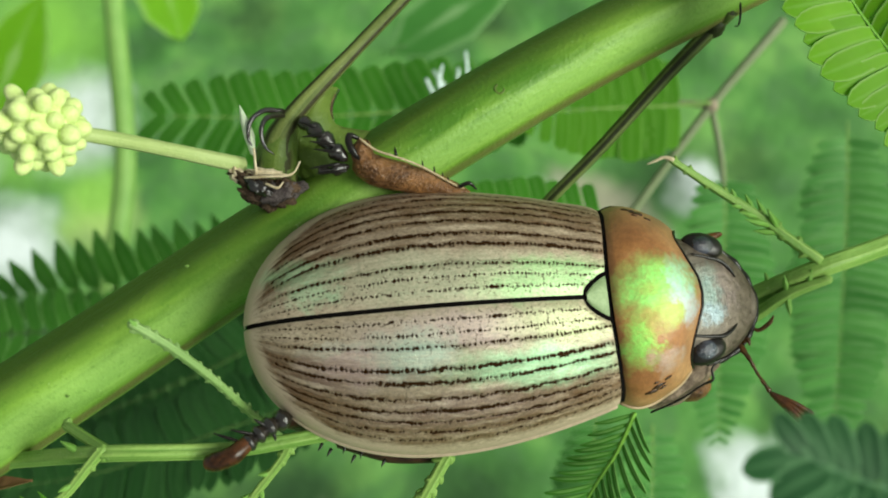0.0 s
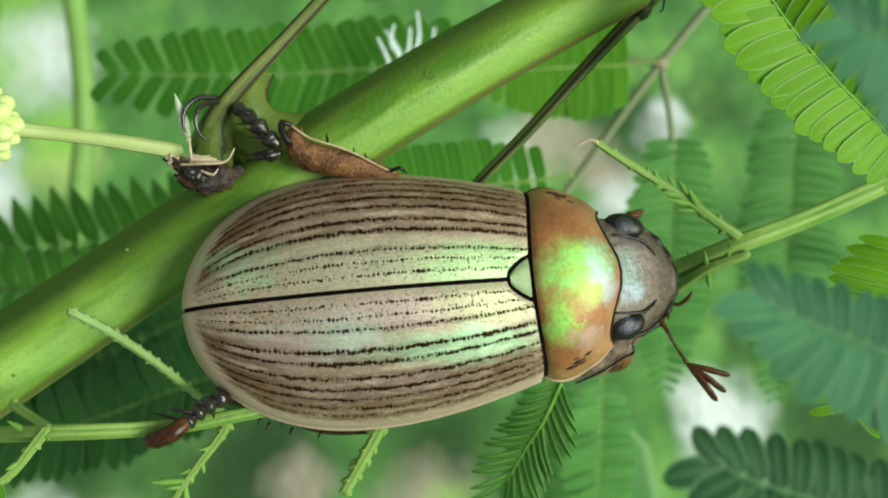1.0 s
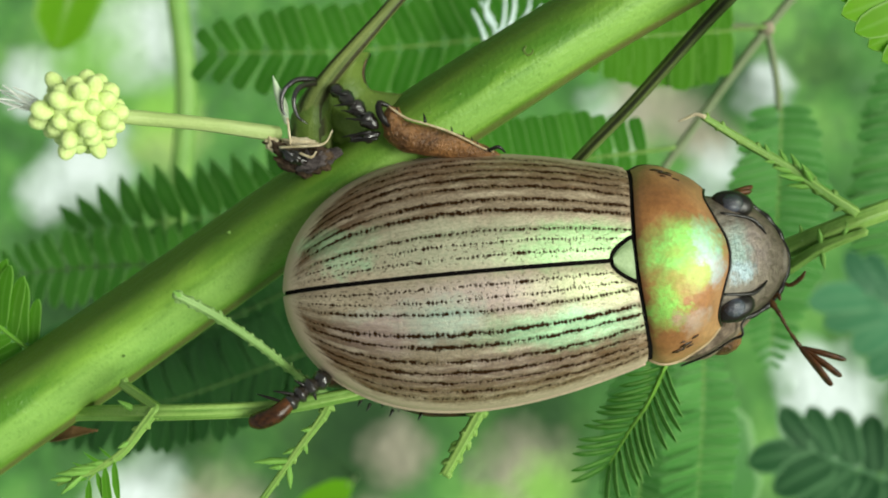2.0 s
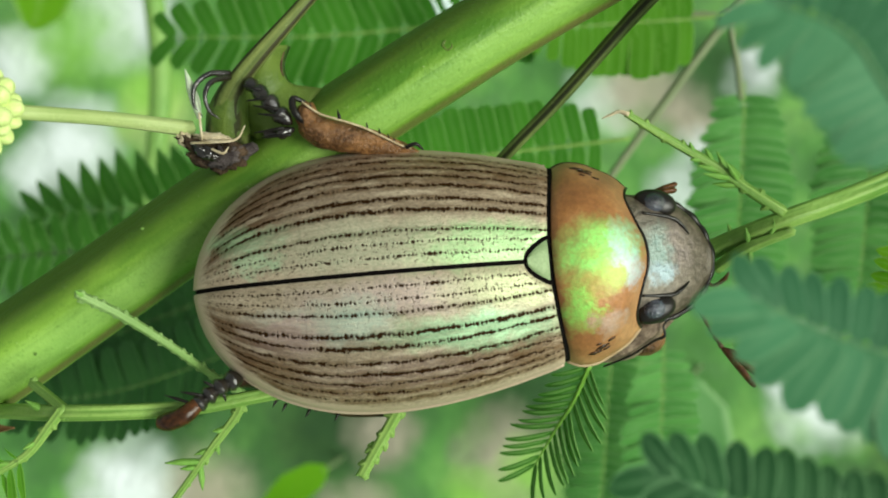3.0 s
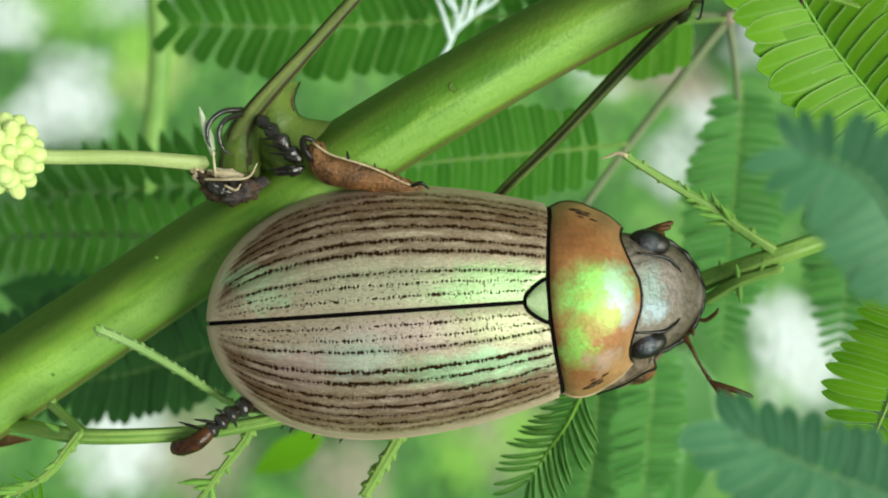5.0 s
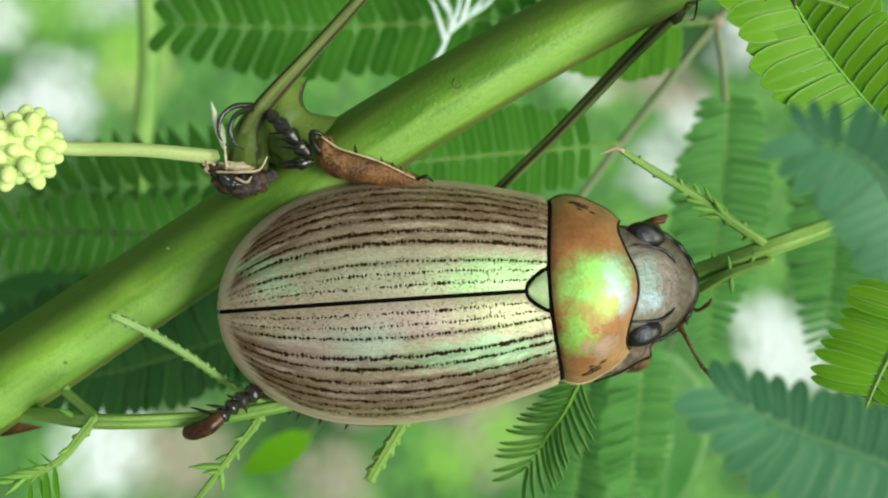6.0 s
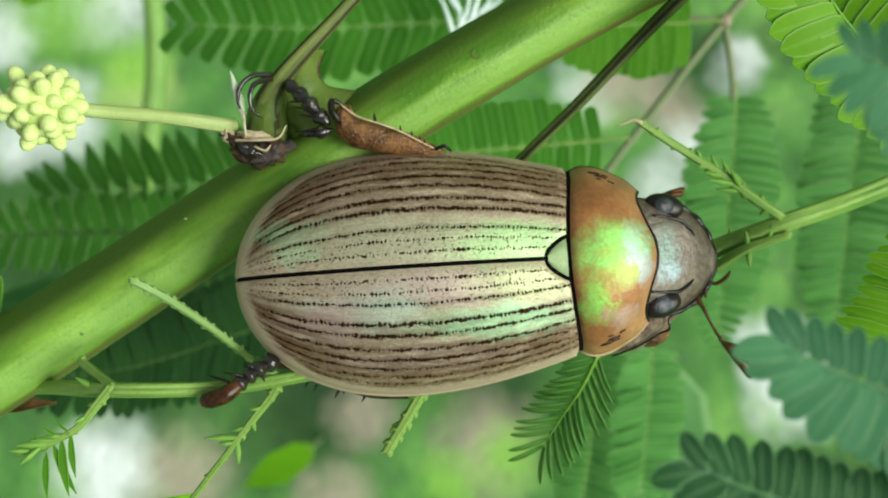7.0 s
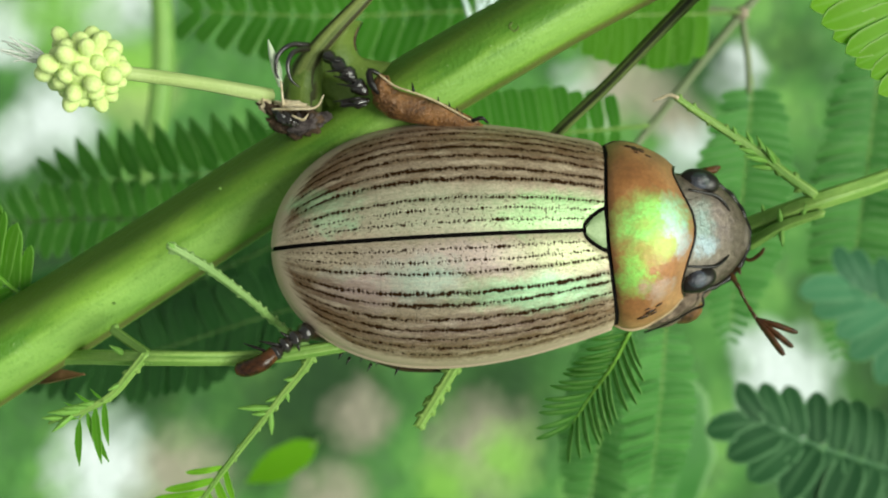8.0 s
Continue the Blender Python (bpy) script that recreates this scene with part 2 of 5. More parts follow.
    body = mixed(n, l, sums(n, l, "MULTIPLY", sums(n, l, "SUBTRACT", 1.0, inner), 0.75), body, (0.56, 0.42, 0.31))
    col = mixed(n, l, mask, body, (0.030, 0.014, 0.006))
    height = sums(n, l, "SUBTRACT", sums(n, l, "MULTIPLY", noise_of(n, l, grit.outputs[0], 1.6, 4), 0.35), sums(n, l, "MULTIPLY", mask, 0.5))
    return col, height, sums(n, l, "MAXIMUM", mask, sums(n, l, "MULTIPLY", stain, 0.6))


def pronotum_base(n, l, vec):
    cloud = noise_of(n, l, vec, 0.45, 6, 0.62)
    col = ramp(n, l, cloud, [(0.3, (0.18, 0.062, 0.018)), (0.52, (0.33, 0.13, 0.038)), (0.72, (0.47, 0.24, 0.095))])
    fine = noise_of(n, l, vec, 5.0, 4, 0.7)
    col = mixed(n, l, 0.6, col, ramp(n, l, fine, [(0.35, (0.6, 0.55, 0.5)), (0.65, (1.2, 1.2, 1.15))]), "MULTIPLY")
    wrinkle = sums(n, l, "ADD", noise_of(n, l, vec, 1.3, 5, 0.65), sums(n, l, "MULTIPLY", fine, 0.25))
    return col, wrinkle, None


def head_base(n, l, vec):
    fine = noise_of(n, l, vec, 3.4, 4, 0.7)
    col = ramp(n, l, noise_of(n, l, vec, 0.9, 4), [(0.3, (0.05, 0.036, 0.026)), (0.7, (0.13, 0.105, 0.082))])
    col = mixed(n, l, 0.85, col, ramp(n, l, fine, [(0.40, (0.12, 0.11, 0.11)), (0.58, (1.35, 1.35, 1.35))]), "MULTIPLY")
    return col, fine, None


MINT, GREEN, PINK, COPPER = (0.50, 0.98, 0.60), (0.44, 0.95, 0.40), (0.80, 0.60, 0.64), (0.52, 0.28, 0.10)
# the spots below: iridescent tints and bright sheen, painted where they show
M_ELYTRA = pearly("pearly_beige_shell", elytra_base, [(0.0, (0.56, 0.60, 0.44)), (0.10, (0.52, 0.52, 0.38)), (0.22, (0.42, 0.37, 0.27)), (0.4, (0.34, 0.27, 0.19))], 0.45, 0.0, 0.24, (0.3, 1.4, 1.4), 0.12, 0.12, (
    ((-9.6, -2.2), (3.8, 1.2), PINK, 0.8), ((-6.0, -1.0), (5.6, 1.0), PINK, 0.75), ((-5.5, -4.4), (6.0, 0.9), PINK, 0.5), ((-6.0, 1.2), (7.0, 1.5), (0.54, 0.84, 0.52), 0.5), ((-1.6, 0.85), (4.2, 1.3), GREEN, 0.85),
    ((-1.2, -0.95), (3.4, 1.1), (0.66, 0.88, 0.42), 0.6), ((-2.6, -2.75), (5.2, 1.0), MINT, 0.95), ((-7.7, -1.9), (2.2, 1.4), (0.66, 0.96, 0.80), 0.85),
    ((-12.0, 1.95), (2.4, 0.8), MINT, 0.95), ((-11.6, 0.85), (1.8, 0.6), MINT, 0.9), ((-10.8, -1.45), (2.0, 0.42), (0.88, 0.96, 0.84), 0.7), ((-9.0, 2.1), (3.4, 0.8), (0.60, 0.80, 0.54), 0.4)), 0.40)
# the cyan and bluish-white spots paint the shield's highlight
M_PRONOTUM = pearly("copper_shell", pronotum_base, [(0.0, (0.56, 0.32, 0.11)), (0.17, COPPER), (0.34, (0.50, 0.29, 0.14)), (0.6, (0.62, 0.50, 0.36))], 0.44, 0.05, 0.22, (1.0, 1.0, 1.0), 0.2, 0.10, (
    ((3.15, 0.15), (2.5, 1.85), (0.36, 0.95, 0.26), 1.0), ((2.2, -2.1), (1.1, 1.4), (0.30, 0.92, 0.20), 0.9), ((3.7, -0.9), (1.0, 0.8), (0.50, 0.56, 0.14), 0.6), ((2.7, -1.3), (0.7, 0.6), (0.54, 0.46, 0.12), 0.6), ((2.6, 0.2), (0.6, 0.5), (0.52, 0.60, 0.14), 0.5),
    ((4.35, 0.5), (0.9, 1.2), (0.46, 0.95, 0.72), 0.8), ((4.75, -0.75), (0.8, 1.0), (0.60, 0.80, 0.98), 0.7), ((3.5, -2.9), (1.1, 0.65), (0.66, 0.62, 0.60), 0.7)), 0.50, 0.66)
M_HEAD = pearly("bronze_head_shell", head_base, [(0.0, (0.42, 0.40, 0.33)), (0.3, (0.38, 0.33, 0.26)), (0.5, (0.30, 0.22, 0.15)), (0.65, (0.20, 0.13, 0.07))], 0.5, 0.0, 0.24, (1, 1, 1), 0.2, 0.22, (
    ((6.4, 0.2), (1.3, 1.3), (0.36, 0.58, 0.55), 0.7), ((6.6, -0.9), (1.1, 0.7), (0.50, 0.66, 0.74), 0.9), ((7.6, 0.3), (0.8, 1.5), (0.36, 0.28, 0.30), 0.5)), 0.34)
M_PLATE = mottled("greenish_beige_shell", (0.24, 0.34, 0.16), (0.40, 0.52, 0.27), 1.6, 0.4, 0.05, 0.4)
M_BLACK = mottled("black_chitin", (0.006, 0.005, 0.004), (0.014, 0.011, 0.009), 1.5, 0.3, 0.03, 0.3)
M_SEAM = mottled("seam_black", (0.004, 0.003, 0.003), (0.006, 0.005, 0.004), 1.5, 0.8, 0.02, 0.05)
# the bluish-grey mottle paints a reflection into the eye's colour
M_EYE = mottled("dark_eye_painted_shine", (0.006, 0.007, 0.012), (0.085, 0.095, 0.13), 1.7, 0.16, 0.15, 0.9)
M_TIBIA = mottled("rust_brown_chitin", (0.040, 0.016, 0.006), (0.27, 0.125, 0.044), 0.9, 0.32, 0.30, 0.35, 7.0)
M_UNDER = mottled("dark_brown_chitin", (0.014, 0.007, 0.004), (0.055, 0.026, 0.013), 1.0, 0.35, 0.06, 0.22)
M_ANT = mottled("amber_chitin", (0.02, 0.009, 0.003), (0.13, 0.055, 0.014), 2.4, 0.3, 0.03, 0.3)
M_CLUB = mottled("dark_amber_chitin", (0.02, 0.008, 0.004), (0.13, 0.045, 0.012), 2.0, 0.4, 0.03, 0.3)
M_BRONZE = mottled("dull_bronze_chitin", (0.10, 0.068, 0.045), (0.36, 0.27, 0.19), 2.2, 0.42, 0.12, 0.25)
M_FOOT = mottled("chestnut_chitin", (0.006, 0.003, 0.002), (0.115, 0.040, 0.012), 0.8, 0.26, 0.02, 0.3)


def stem_material(name, pale, deep, streak=0.5, stripe=None, turns=3, amount=0.0, spec=0.25, bands=()):
    """Green stem; the map holds the angle round and the length along."""
    m, n, l, s = material(name)
    uv, mp = n.new("ShaderNodeUVMap"), n.new("ShaderNodeMapping")
    uv.uv_map = "round"
    mp.inputs["Scale"].default_value = (9.0, 0.12, 1)
    l.new(uv.outputs["UV"], mp.inputs["Vector"])
    vec = mm_coords(n, l)
    lines, cloud, fine = noise_of(n, l, mp.outputs[0], 1.0, 4), noise_of(n, l, vec, 0.25, 4), noise_of(n, l, vec, 5, 3)
    tone = sums(n, l, "ADD", sums(n, l, "MULTIPLY", lines, streak), sums(n, l, "MULTIPLY", cloud, 1 - streak))
    col = ramp(n, l, tone, [(0.38, deep), (0.62, pale)])
    col = mixed(n, l, ramp(n, l, fine, [(0.66, (0, 0, 0)), (0.76, (0.35, 0.35, 0.35))]), col, (0.5, 0.6, 0.3))
    if stripe:
        sep = n.new("ShaderNodeSeparateXYZ")
        l.new(uv.outputs["UV"], sep.inputs[0])
        wave = sums(n, l, "COSINE", sums(n, l, "ADD", sums(n, l, "MULTIPLY", sep.outputs["X"], turns * 2 * math.pi), 0.6))
        wave = sums(n, l, "ADD", wave, sums(n, l, "MULTIPLY", sums(n, l, "SUBTRACT", lines, 0.5), 1.6))
        band = ramp(n, l, sums(n, l, "MULTIPLY_ADD", wave, 0.5), [(0.62, (0, 0, 0)), (0.95, (amount, amount, amount))])
        col = mixed(n, l, band, col, stripe)
    # bands tint set angles round the stem, lit and shaded sides among them
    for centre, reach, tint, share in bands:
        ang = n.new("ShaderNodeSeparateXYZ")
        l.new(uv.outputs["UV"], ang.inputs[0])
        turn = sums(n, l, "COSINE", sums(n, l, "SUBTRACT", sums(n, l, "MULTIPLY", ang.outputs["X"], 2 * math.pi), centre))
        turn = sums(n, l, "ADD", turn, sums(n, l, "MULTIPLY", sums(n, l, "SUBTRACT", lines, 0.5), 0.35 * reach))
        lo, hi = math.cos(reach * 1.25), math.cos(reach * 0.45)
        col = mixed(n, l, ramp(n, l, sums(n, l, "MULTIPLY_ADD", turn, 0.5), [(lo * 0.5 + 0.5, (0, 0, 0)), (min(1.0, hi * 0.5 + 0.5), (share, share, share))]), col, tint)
    speck = ramp(n, l, noise_of(n, l, vec, 3.2, 5, 0.75), [(0.54, (0, 0, 0)), (0.72, (0.55, 0.55, 0.55))])
    col = mixed(n, l, speck, col, deep)
    l.new(col, s.inputs["Base Color"])
    s.inputs["Roughness"].default_value, s.inputs["Specular IOR Level"].default_value = 0.45, spec
    s.inputs["Subsurface Weight"].default_value = 0.0
    bump(n, l, sums(n, l, "ADD", lines, sums(n, l, "MULTIPLY", fine, 0.5)), 0.20, 0.5, s)
    return m


# bands: painted-in shade of the upper side, painted highlight, brown edge line
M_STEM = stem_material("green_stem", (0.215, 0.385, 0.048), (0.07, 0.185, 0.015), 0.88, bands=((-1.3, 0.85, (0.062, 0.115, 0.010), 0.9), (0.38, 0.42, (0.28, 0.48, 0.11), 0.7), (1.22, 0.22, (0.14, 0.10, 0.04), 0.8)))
M_TWIG = stem_material("dark_green_twig", (0.20, 0.24, 0.07), (0.06, 0.09, 0.02), 0.7, (0.022, 0.016, 0.008), 4, 0.9, 0.14)
M_DARKTWIG = stem_material("blackish_green_twig", (0.155, 0.205, 0.06), (0.04, 0.06, 0.014), 0.8, (0.010, 0.011, 0.005), 3, 0.92, 0.12)
M_LIMETWIG = stem_material("lime_far_twig", (0.23, 0.40, 0.10), (0.16, 0.32, 0.07))
M_RACHIS = stem_material("pale_green_stalk", (0.27, 0.42, 0.10), (0.10, 0.23, 0.035), 0.7)
M_PEDUNCLE = stem_material("pale_stalk", (0.42, 0.50, 0.21), (0.28, 0.38, 0.12))
M_WEB = stem_material("olive_green_web", (0.13, 0.19, 0.035), (0.05, 0.10, 0.014))
M_YOUNGSTALK = stem_material("bright_green_stalk", (0.22, 0.46, 0.06), (0.12, 0.32, 0.03))
M_BLUESTALK = stem_material("bluish_green_stalk", (0.12, 0.27, 0.12), (0.06, 0.18, 0.07))
M_BRACT = stem_material("green_bract", (0.21, 0.41, 0.08), (0.11, 0.27, 0.035))
M_KNOB = stem_material("pale_knobbly_stalk", (0.28, 0.43, 0.15), (0.14, 0.27, 0.06))
# stalk of the leaves in shade, dimmed by its colour
M_DIMSTALK = stem_material("shade_dim_stalk", (0.07, 0.15, 0.035), (0.035, 0.09, 0.018))
M_FARTWIG = stem_material("dull_far_twig", (0.20, 0.24, 0.13), (0.15, 0.19, 0.09))
M_BUD = mottled("pale_yellow_bud", (0.50, 0.63, 0.20), (0.70, 0.80, 0.36), 1.2, 0.6, 0.08, 0.2)
M_WHITE = mottled("white_thread", (0.65, 0.66, 0.6), (0.85, 0.86, 0.8), 2.0, 0.5, 0.02)
M_WISP = mottled("bluish_white_thread", (0.55, 0.68, 0.66), (0.72, 0.82, 0.80), 0.5, 0.7, 0.02)
M_RIDGE = mottled("cream_chitin", (0.30, 0.20, 0.10), (0.62, 0.52, 0.34), 2.2, 0.35, 0.08, 0.3)
M_RIM = mottled("beige_chitin", (0.30, 0.20, 0.11), (0.50, 0.37, 0.23), 1.6, 0.4, 0.05, 0.3)
M_CLAW = mottled("brown_black_claw", (0.005, 0.004, 0.003), (0.022, 0.016, 0.013), 1.5, 0.16, 0.05, 0.9)
M_ASH = mottled("ashy_mould", (0.03, 0.022, 0.022), (0.15, 0.125, 0.12), 1.8, 0.85, 0.3, 0.1)
M_DRYLEAF = mottled("dried_leaf", (0.07, 0.035, 0.016), (0.24, 0.13, 0.06), 1.2, 0.6, 0.1, 0.15)
M_JOINT = mottled("pinkish_bark", (0.26, 0.22, 0.15), (0.36, 0.29, 0.22), 1.0, 0.6, 0.05, 0.15)
M_DRY = mottled("withered_brown", (0.014, 0.009, 0.007), (0.14, 0.09, 0.055), 1.6, 0.7, 0.3, 0.12)
M_PALEBRACT = mottled("pale_green_scale", (0.45, 0.55, 0.36), (0.68, 0.75, 0.56), 1.4, 0.6, 0.05)
M_STRAW = mottled("dry_straw", (0.42, 0.32, 0.18), (0.70, 0.60, 0.42), 1.4, 0.6, 0.1)
M_LEAF = leafy("green_leaflet", (0.042, 0.19, 0.014), (0.085, 0.30, 0.028), (0.26, 0.48, 0.14))
M_BRIGHT = leafy("bright_leaflet", (0.18, 0.45, 0.015), (0.28, 0.60, 0.03), (0.46, 0.70, 0.22), 0.55)
M_YOUNG = leafy("young_leaflet", (0.07, 0.24, 0.012), (0.12, 0.34, 0.022), (0.26, 0.50, 0.10), 0.4)
# leaf green with some shade mixed into the colour
M_SHADY = leafy("shady_pointed_leaflet", (0.032, 0.15, 0.012), (0.062, 0.23, 0.022), (0.22, 0.44, 0.12), 0.3)
M_BLUISH = leafy("bluish_leaflet", (0.050, 0.185, 0.080), (0.085, 0.26, 0.125), (0.20, 0.38, 0.20), 0.25)
M_SOFT = leafy("soft_pale_leaflet", (0.040, 0.18, 0.030), (0.11, 0.33, 0.07), (0.30, 0.52, 0.22), 0.35, 0.4)
M_YOUNGFAR = leafy("bright_far_leaflet", (0.17, 0.45, 0.012), (0.23, 0.53, 0.02), (0.22, 0.51, 0.025), 0.55)
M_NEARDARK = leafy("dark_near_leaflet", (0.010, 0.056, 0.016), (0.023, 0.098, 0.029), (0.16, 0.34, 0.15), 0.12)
# shaded copy of M_BLUISH for the row of leaflets turned from the light
M_BLUEDARK = leafy("shaded_bluish_leaflet", (0.020, 0.105, 0.042), (0.040, 0.155, 0.066), (0.16, 0.34, 0.18), 0.14)
# darker still: the deep shade behind the stem is put into this colour
M_DEEP = leafy("shade_dark_leaflet", (0.014, 0.066, 0.012), (0.032, 0.105, 0.024), (0.05, 0.14, 0.04), 0.22)


# ---- building helpers ----
def place(p):
    """A spot in millimetres as a world place."""
    return ORIENT @ (Vector(p) * MM) + Vector((0, 0, EYE))


def part(name, bm, mat, parent, label="", smooth=True):
    """Links a bmesh, built in mm in its thing's space, as one mesh object under parent."""
    for v in bm.verts:
        v.co *= MM
    for f in bm.faces:
        f.smooth = smooth
    me = bpy.data.meshes.new(name)
    bm.to_mesh(me)
    bm.free()
    me.materials.append(mat)
    ob = new(name, me)
    ob.parent = parent
    return tagged(ob, label)


def thing(name, spot, label, category, group="", kind=""):
    ob = new(name)
    ob.empty_display_size = 0.002
    ob.matrix_basis = Matrix.Translation(place(spot)) @ ORIENT
    return tagged(ob, label, category, group, kind)


def rel(points, spot):
    return [Vector(p) - Vector(spot) for p in points]


def smooth_path(pts, k=6):
    """Catmull-Rom through the points."""
    pts = [Vector(p) for p in pts]
    if len(pts) < 3:
        return [pts[0].lerp(pts[-1], i / k) for i in range(k + 1)]
    ext = [2 * pts[0] - pts[1], *pts, 2 * pts[-1] - pts[-2]]
    out = []
    for a, b, c, d in zip(ext, ext[1:], ext[2:], ext[3:]):
        for i in range(k):
            t = i / k
            out.append(0.5 * (2 * b + (c - a) * t + (2 * a - 5 * b + 4 * c - d) * t * t + (3 * b - a - 3 * c + d) * t ** 3))
    return [*out, pts[-1]]


def spread(values, count):
    return np.interp(np.linspace(0, 1, count), np.linspace(0, 1, len(values)), values)


def tube(points, radii, sides=12, k=6, shape=None, bm=None, smoothed=True):
    """A tapered stalk through points with closed ends; shape(angle, share) varies its radius."""
    bm = bm or bmesh.new()
    uv = bm.loops.layers.uv.get("round") or bm.loops.layers.uv.new("round")
    path = smooth_path(points, k) if smoothed else [Vector(p) for p in points]
    rr = spread(radii, len(path))
    tang = [(path[min(i + 1, len(path) - 1)] - path[max(i - 1, 0)]).normalized() for i in range(len(path))]
    side = tang[0].orthogonal().normalized()
    rings, far = [], 0.0
    lengths = []
    for i, (p, t) in enumerate(zip(path, tang)):
        side = (side - t * side.dot(t)).normalized()
        up = t.cross(side)
        far += (p - path[i - 1]).length if i else 0
        lengths.append(far)
        ring = []
        for j in range(sides):
            a = 2 * math.pi * j / sides
            r = rr[i] * (shape(a, i / (len(path) - 1)) if shape else 1)
            ring.append(bm.verts.new(p + (side * math.cos(a) + up * math.sin(a)) * r))
        rings.append(ring)
    for i in range(len(rings) - 1):
        for j in range(sides):
            q = (j + 1) % sides
            f = bm.faces.new((rings[i][j], rings[i][q], rings[i + 1][q], rings[i + 1][j]))
            for loop, (aa, ii) in zip(f.loops, ((j, i), (j + 1, i), (j + 1, i + 1), (j, i + 1))):
                loop[uv].uv = (aa / sides, lengths[ii])
    for ring, t, p, s in ((rings[0], tang[0], path[0], -1), (rings[-1], tang[-1], path[-1], 1)):
        tip = bm.verts.new(p + t * s * (rr[0] if s < 0 else rr[-1]) * 0.7)
        for j in range(sides):
            a, b = ring[j], ring[(j + 1) % sides]
            bm.faces.new((a, b, tip) if s > 0 else (b, a, tip))
    return bm


def blob(center, radii, turn=None, rings=8, sides=12, bm=None, dent=0.0):
    """A rounded body, a little uneven where dent is set."""
    bm = bm or bmesh.new()
    turn = turn or Matrix.Identity(3)
    rows = []
    for i in range(rings + 1):
        th = math.pi * i / rings
        if i in (0, rings):
            rows.append([bm.verts.new(Vector(center) + turn @ Vector((0, 0, radii[2] * math.cos(th))))])
            continue
        row = []
        for j in range(sides):
            ph = 2 * math.pi * j / sides
            d = Vector((math.sin(th) * math.cos(ph), math.sin(th) * math.sin(ph), math.cos(th)))
            k = 1 + dent * (noise.noise(d * 2.3 + Vector(center)) + 0.5 * noise.noise(d * 6.1 + Vector(center))) if dent else 1
            row.append(bm.verts.new(Vector(center) + turn @ Vector([a * b * k for a, b in zip(d, radii)])))
        rows.append(row)
    for j in range(sides):
        q = (j + 1) % sides
        bm.faces.new((rows[0][0], rows[1][j], rows[1][q]))
        bm.faces.new((rows[-1][0], rows[-2][q], rows[-2][j]))
        for i in range(1, rings - 1):
            bm.faces.new((rows[i][j], rows[i + 1][j], rows[i + 1][q], rows[i][q]))
    return bm


def sheet(grid, bm=None, uvs=None, layer="lanes", more=None):
    """A surface over a grid of points; more names a second map and its values."""
    bm = bm or bmesh.new()
    vs = [[bm.verts.new(p) for p in row] for row in grid]
    if uvs:
        bm.loops.layers.uv.new(layer)
    if more:
        bm.loops.layers.uv.new(more[0])
    maps = [(bm.loops.layers.uv[key], values) for key, values in (((layer, uvs),) if uvs else ()) + ((more,) if more else ())]
    for i in range(len(vs) - 1):
        for j in range(len(vs[0]) - 1):
            f = bm.faces.new((vs[i][j], vs[i + 1][j], vs[i + 1][j + 1], vs[i][j + 1]))
            for lay, values in maps:
                for loop, (a, b) in zip(f.loops, ((i, j), (i + 1, j), (i + 1, j + 1), (i, j + 1))):
                    loop[lay].uv = values[a][b]
    return bm


def slab(grid, back):
    """A closed body between a grid of points and the same grid moved by back, with the map of a stalk."""
    bm = bmesh.new()
    uv = bm.loops.layers.uv.new("round")
    front = [[bm.verts.new(p) for p in row] for row in grid]
    rear = [[bm.verts.new(Vector(p) + Vector(back)) for p in row] for row in grid]
    rows, cols = len(grid), len(grid[0])

    def face(cells, a, b):
        f = bm.faces.new(cells)
        for loop in f.loops:
            loop[uv].uv = (0.1 + 0.3 * a / rows, 3.0 * b / cols)
    for i in range(rows - 1):
        for j in range(cols - 1):
            face((front[i][j], front[i + 1][j], front[i + 1][j + 1], front[i][j + 1]), i, j)
            face((rear[i][j], rear[i][j + 1], rear[i + 1][j + 1], rear[i + 1][j]), i, j)
    rim = [(i, 0) for i in range(rows)] + [(rows - 1, j) for j in range(1, cols)] + [(i, cols - 1) for i in range(rows - 2, -1, -1)] + [(0, j) for j in range(cols - 2, 0, -1)]
    for (a, b), (c, d) in zip(rim, rim[1:] + rim[:1]):
        face((front[a][b], rear[a][b], rear[c][d], front[c][d]), a, b)
    bmesh.ops.recalc_face_normals(bm, faces=bm.faces)
    return bm


